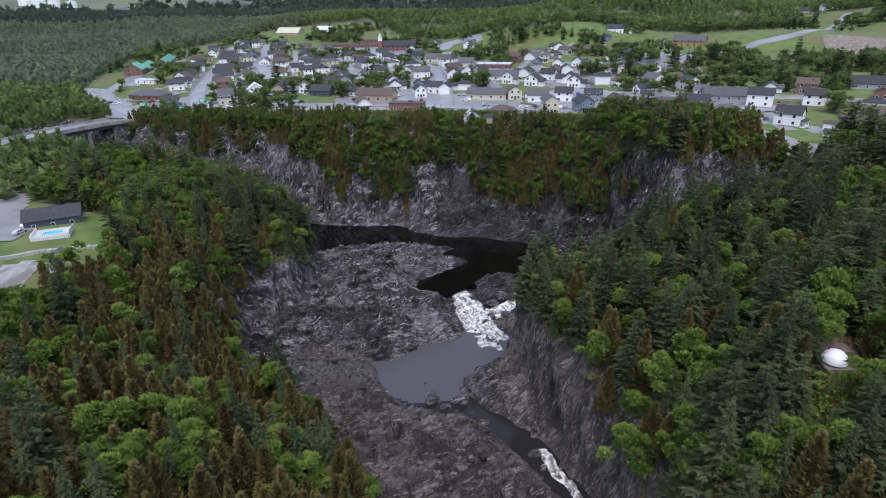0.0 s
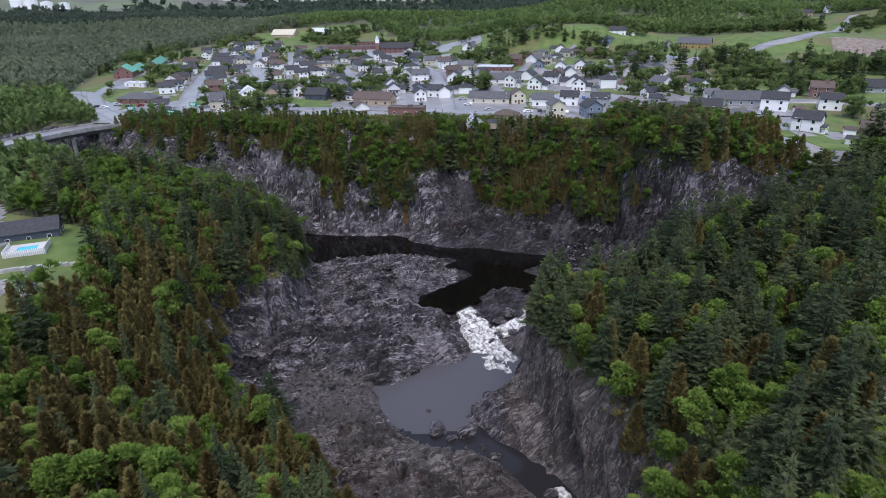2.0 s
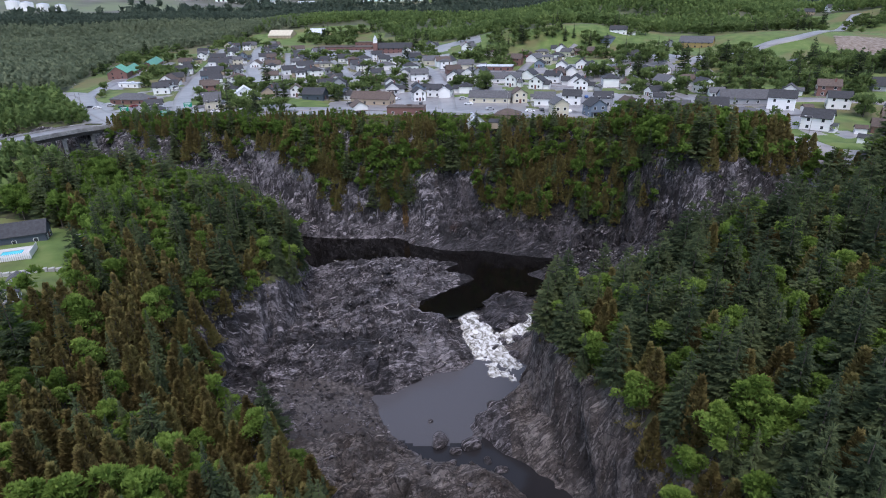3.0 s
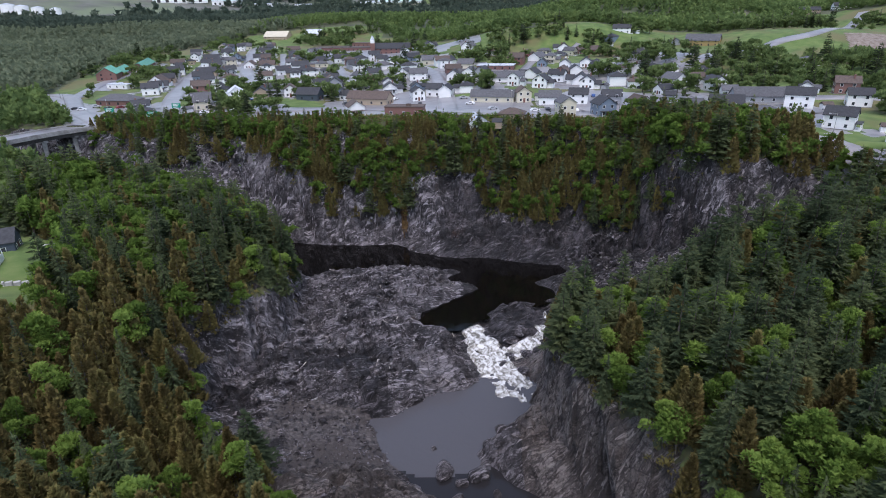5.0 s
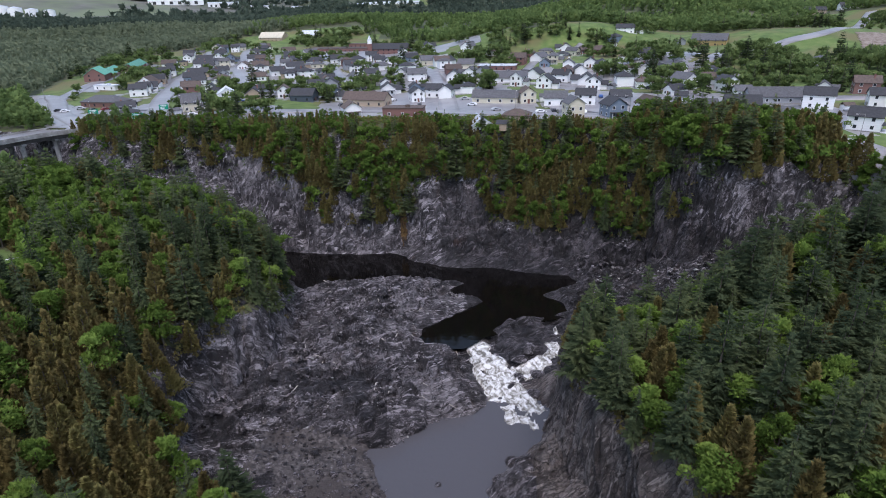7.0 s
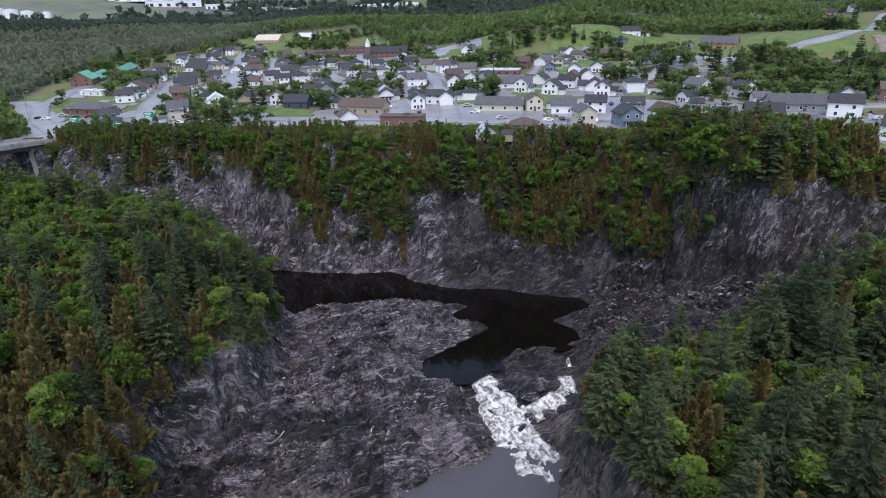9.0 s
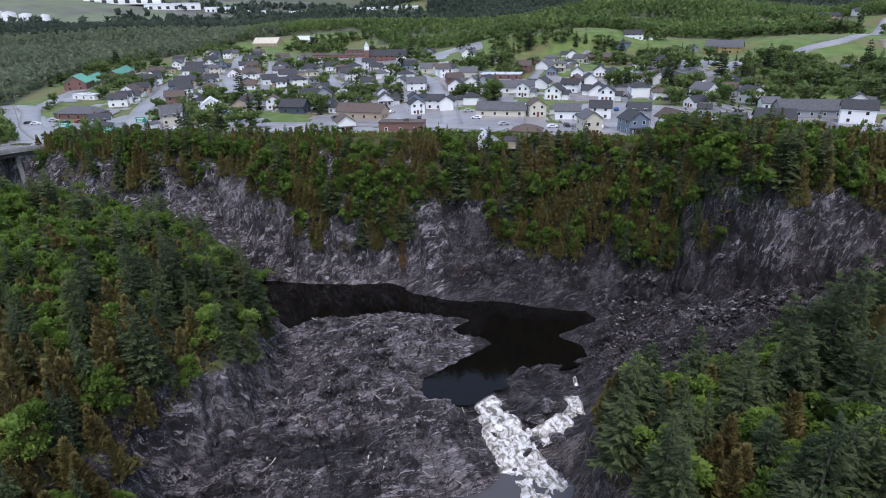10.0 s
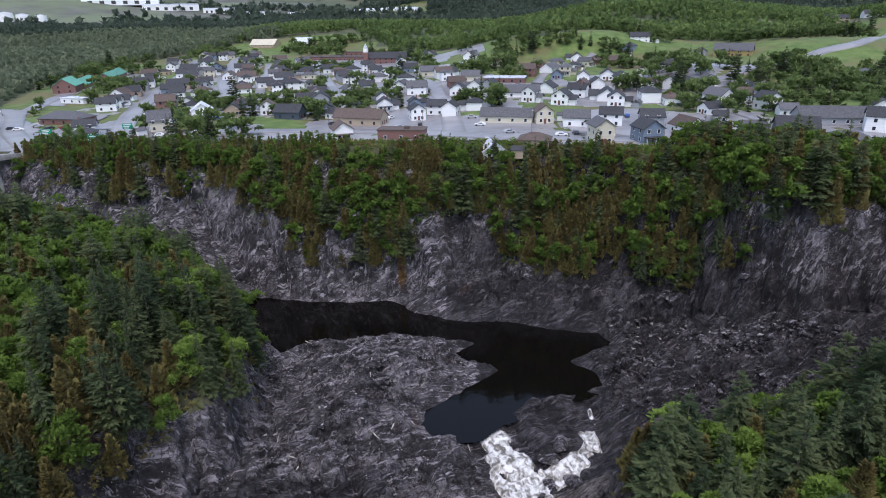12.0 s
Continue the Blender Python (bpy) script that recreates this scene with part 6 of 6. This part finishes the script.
def car_master(i):
    root = new("car")
    tagged(root, CAR_WORDS[i] + " car standing on the wet asphalt", "car", "cars in the town")
    bm = bmesh.new()
    prof = [(-2.2, 0.35), (2.2, 0.35), (2.25, 0.75), (1.3, 0.92), (0.6, 1.42), (-1.3, 1.45), (-1.95, 0.98), (-2.25, 0.9)]
    a, b = [bm.verts.new((px, -0.85, z)) for px, z in prof], [bm.verts.new((px, 0.85, z)) for px, z in prof]
    for k in range(8):
        bm.faces.new((a[k], a[(k + 1) % 8], b[(k + 1) % 8], b[k]))
    bm.faces.new(a[::-1])
    bm.faces.new(b)
    bmesh.ops.recalc_face_normals(bm, faces=bm.faces)
    bmesh.ops.bevel(bm, geom=list(bm.edges), offset=0.08, segments=2, affect="EDGES")
    part("body", bm, CAR_PAINTS[i], root)
    for y in (-0.87, 0.83):
        box_part("side_window", (-1.2, 0.55, y, y + 0.04, 0.98, 1.34), PANE, root)
    for x in (-1.4, 1.4):
        for y in (-0.8, 0.8):
            bm = bmesh.new()
            bmesh.ops.create_cone(bm, cap_ends=True, segments=12, radius1=0.34, radius2=0.34, depth=0.22)
            bmesh.ops.rotate(bm, verts=bm.verts, matrix=Matrix.Rotation(radians(90), 3, "X"))
            bmesh.ops.translate(bm, verts=bm.verts, vec=(x, y, 0.34))
            part("wheel", bm, RUBBER, root)
    return root


CARS = [car_master(i) for i in range(5)]
CAR_PLACES = [(-160, 306, 40, 0), (-152, 310, 30, 1), (-146, 317, 20, 4), (-139, 318, 20, 2), (-124, 321, 15, 0), (-110, 324, 10, 0), (-141, 183, 100, 0), (-138, 176, 80, 3), (-30, 330, 20, 3), (-22, 335, 95, 2), (30, 300, 5, 0),
              (36, 304, 90, 2), (48, 300, 85, 0), (12, 306, 20, 3), (100, 288, 60, 0)]
CAR_PLACES += [(104, 280, 70, 1), (116, 272, 120, 1), (121, 268, 100, 1), (-180, 350, 60, 1), (-196, 356, 20, 3), (-186, 349, 80, 2), (70, 330, 80, 0), (62, 330, 80, 4), (80, 318, 10, 3), (-36, 356, 60, 0), (150, 290, 30, 3),
               (-205, 352, 20, 2), (-200, 349, 20, 0), (-60, 345, 40, 2), (0, 344, 0, 3)]
for n, (x, y, a, i) in enumerate(CAR_PLACES):
    lift = DECK_Z + 0.1 if n < 2 else float(land(np.array([x]), np.array([y]), False)[0]) + 0.2
    m = pose(x, y, lift, 0, 0, a)
    if CARS[i].get("placed"):
        copy_thing(CARS[i], m)
    else:
        CARS[i].matrix_basis = m
        CARS[i]["placed"] = 1
yard_rng = random.Random(23)


def shed(x, y, turn, wall, roof):
    root = new("shed")
    root.matrix_basis = pose(x, y, ground_at(x, y), 0, 0, turn)
    tagged(root, f"small {wall} garden shed with {roof} pitched roof", "shed", "sheds in the gardens")
    box_part("wall", (-1.5, 1.5, -2, 2, -0.6, 2.2), WALLS[wall], root)
    bm = bmesh.new()
    gable_roof(bm, 3.0, 4.0, 2.2, 1.0, 0.3, 0.15)
    bmesh.ops.recalc_face_normals(bm, faces=bm.faces)
    part("roof", bm, ROOFS[roof], root)
    box_part("door", (-0.6, 0.6, -2.05, -1.98, 0.0, 1.9), TRIM, root)


def clear_of_houses(x, y, gap):
    return all(math.hypot(x - hx, y - hy) > 0.55 * hs + gap for hx, hy, hs in HOUSE_PLACES)


for hx, hy, hs in list(HOUSE_PLACES):
    if not (230 < hy < 560 and -260 < hx < 170):
        continue
    for what in ("car", "car", "shed"):
        a = yard_rng.uniform(0, 6.28)
        reach = 0.5 * hs + (3.2 if what == "car" else 5.0)
        x, y = hx + math.cos(a) * reach, hy + math.sin(a) * reach
        here = (np.array([x]), np.array([y]))
        if yard_rng.random() < (0.85 if what == "car" else 0.6) or not clear_of_houses(x, y, 1.2) or any(line_distance(*here, q)[0] < 7 for q in ROAD_LINES):
            continue
        if what == "car":
            copy_thing(CARS[yard_rng.choice((0, 0, 1, 2, 2, 3, 4))], pose(x, y, float(land(*here, False)[0]) + 0.3, 0, 0, yard_rng.uniform(0, 360)))
        else:
            shed(x, y, yard_rng.uniform(0, 180), yard_rng.choice(("white", "white", "grey", "tan")), yard_rng.choice(("charcoal", "grey", "brown")))
SIGN_GREEN = shade("sign_green", [(0.0, 0.22, 0.13), (0.0, 0.28, 0.17)], 2.0, 0.4, 0.0)


def road_sign(x, y, turn, w, h):
    root = new("road_sign")
    root.matrix_basis = pose(x, y, float(land(np.array([x]), np.array([y]), False)[0]), 0, 0, turn)
    tagged(root, "green direction sign on two posts", "road sign", "green road signs")
    for px in (-w * 0.35, w * 0.35):
        box_part("post", (px - 0.07, px + 0.07, 0.0, 0.12, -0.3, 2.2 + h), STEEL, root)
    box_part("panel", (-w / 2, w / 2, -0.06, 0, 2.0, 2.0 + h), SIGN_GREEN, root)
    for k in range(3):
        box_part("bar", (-w * 0.38, w * (0.1 + 0.12 * k), -0.075, -0.062, 2.25 + k * h / 3.3, 2.25 + k * h / 3.3 + 0.3), TRIM, root)


road_sign(-143, 309.5, 10, 4.5, 2.4)
road_sign(-172, 326, 20, 4.0, 2.0)
road_sign(-141, 330, 10, 4.0, 2.2)
road_sign(-198, 366, 15, 3.5, 1.6)


def street_lamp(x, y, turn, z=None):
    root = new("street_lamp")
    root.matrix_basis = pose(x, y, ground_at(x, y) if z is None else z, 0, 0, turn)
    tagged(root, "tall grey street lamp with a curved arm", "street lamp", "street lamps")
    bm = bmesh.new()
    bmesh.ops.create_cone(bm, cap_ends=True, segments=8, radius1=0.12, radius2=0.07, depth=9)
    bmesh.ops.translate(bm, verts=bm.verts, vec=(0, 0, 4.2))
    part("pole", bm, CONCRETE, root)
    box_part("arm", (0, 2.0, -0.05, 0.05, 8.5, 8.62), CONCRETE, root)
    box_part("lamp_head", (1.8, 2.5, -0.15, 0.15, 8.42, 8.58), TRIM, root)


for x, y, a in [(-96, 333, -90), (-130, 326, -90), (-60, 336, -90), (-20, 316, -60), (20, 305, -90), (66, 298, -90), (104, 262, 0), (-106, 176, 200), (-210, 352, 0), (-168, 318, 120), (126, 246, 150), (-240, 395, 0)]:
    street_lamp(x, y, a)

# ---------------------------------------------------------------- works and houses on the far rise
def works(x, y, turn, w, d, h, wall, roof, label):
    root = new("factory")
    z = float(land(np.array([x]), np.array([y]), False)[0])
    root.matrix_basis = pose(x, y, z, 0, 0, turn)
    tagged(root, label, "factory", "factories on the far rise")
    box_part("wall", (-w / 2, w / 2, -d / 2, d / 2, -4, h), WALLS[wall], root)
    bm = bmesh.new()
    gable_roof(bm, d, w, h, d * 0.06, 1.0, 0.6)
    bmesh.ops.rotate(bm, verts=bm.verts, matrix=Matrix.Rotation(radians(90), 3, "Z"))
    part("roof", bm, ROOFS[roof], root)
    for k in range(6):
        box_part("loading_door", (-w * 0.42 + k * w * 0.15, -w * 0.36 + k * w * 0.15, -d / 2 - 0.3, -d / 2, 0, h * 0.55), PANE, root)


FAR_WORKS = [(-1183, 2374, 20, 250, 60, 20), (-1016, 2393, 25, 190, 50, 18), (-850, 2420, 20, 110, 40, 14), (-700, 2400, 10, 90, 30, 11), (-560, 2420, 5, 60, 25, 10), (-480, 2400, 5, 50, 25, 9)]
for x, y, a, w, d, h in FAR_WORKS:
    works(x, y, a, w, d, h, "white", "pale", "long white factory on the far rise")


def storage_tank(x, y, radius, h):
    root = new("storage_tank")
    root.matrix_basis = pose(x, y, float(land(np.array([x]), np.array([y]), False)[0]))
    tagged(root, "round white steel storage tank beside the works", "storage tank", "storage tanks on the far rise")
    for name, r0, r1, z0, z1 in (("shell", radius, radius, -4, h), ("roof", radius * 1.01, 0.6, h, h + radius * 0.22)):
        bm = bmesh.new()
        bmesh.ops.create_cone(bm, cap_ends=True, segments=24, radius1=r0, radius2=r1, depth=z1 - z0)
        bmesh.ops.translate(bm, verts=bm.verts, vec=(0, 0, (z0 + z1) / 2))
        part(name, bm, ROOFS["pale"] if name == "roof" else WALLS["white"], root)


for x, y, radius, h in ((-1330, 1905, 19, 22), (-1286, 1900, 19, 22), (-1245, 1912, 17, 20), (-1200, 1925, 15, 18)):
    storage_tank(x, y, radius, h)
for k in range(11):
    fx, fy = -199 + 13.5 * k, 1352 - 12 * k
    house(fx, fy, 80, 8, 11, 1, "white", "pale", label="small white house in the row on the far rise")
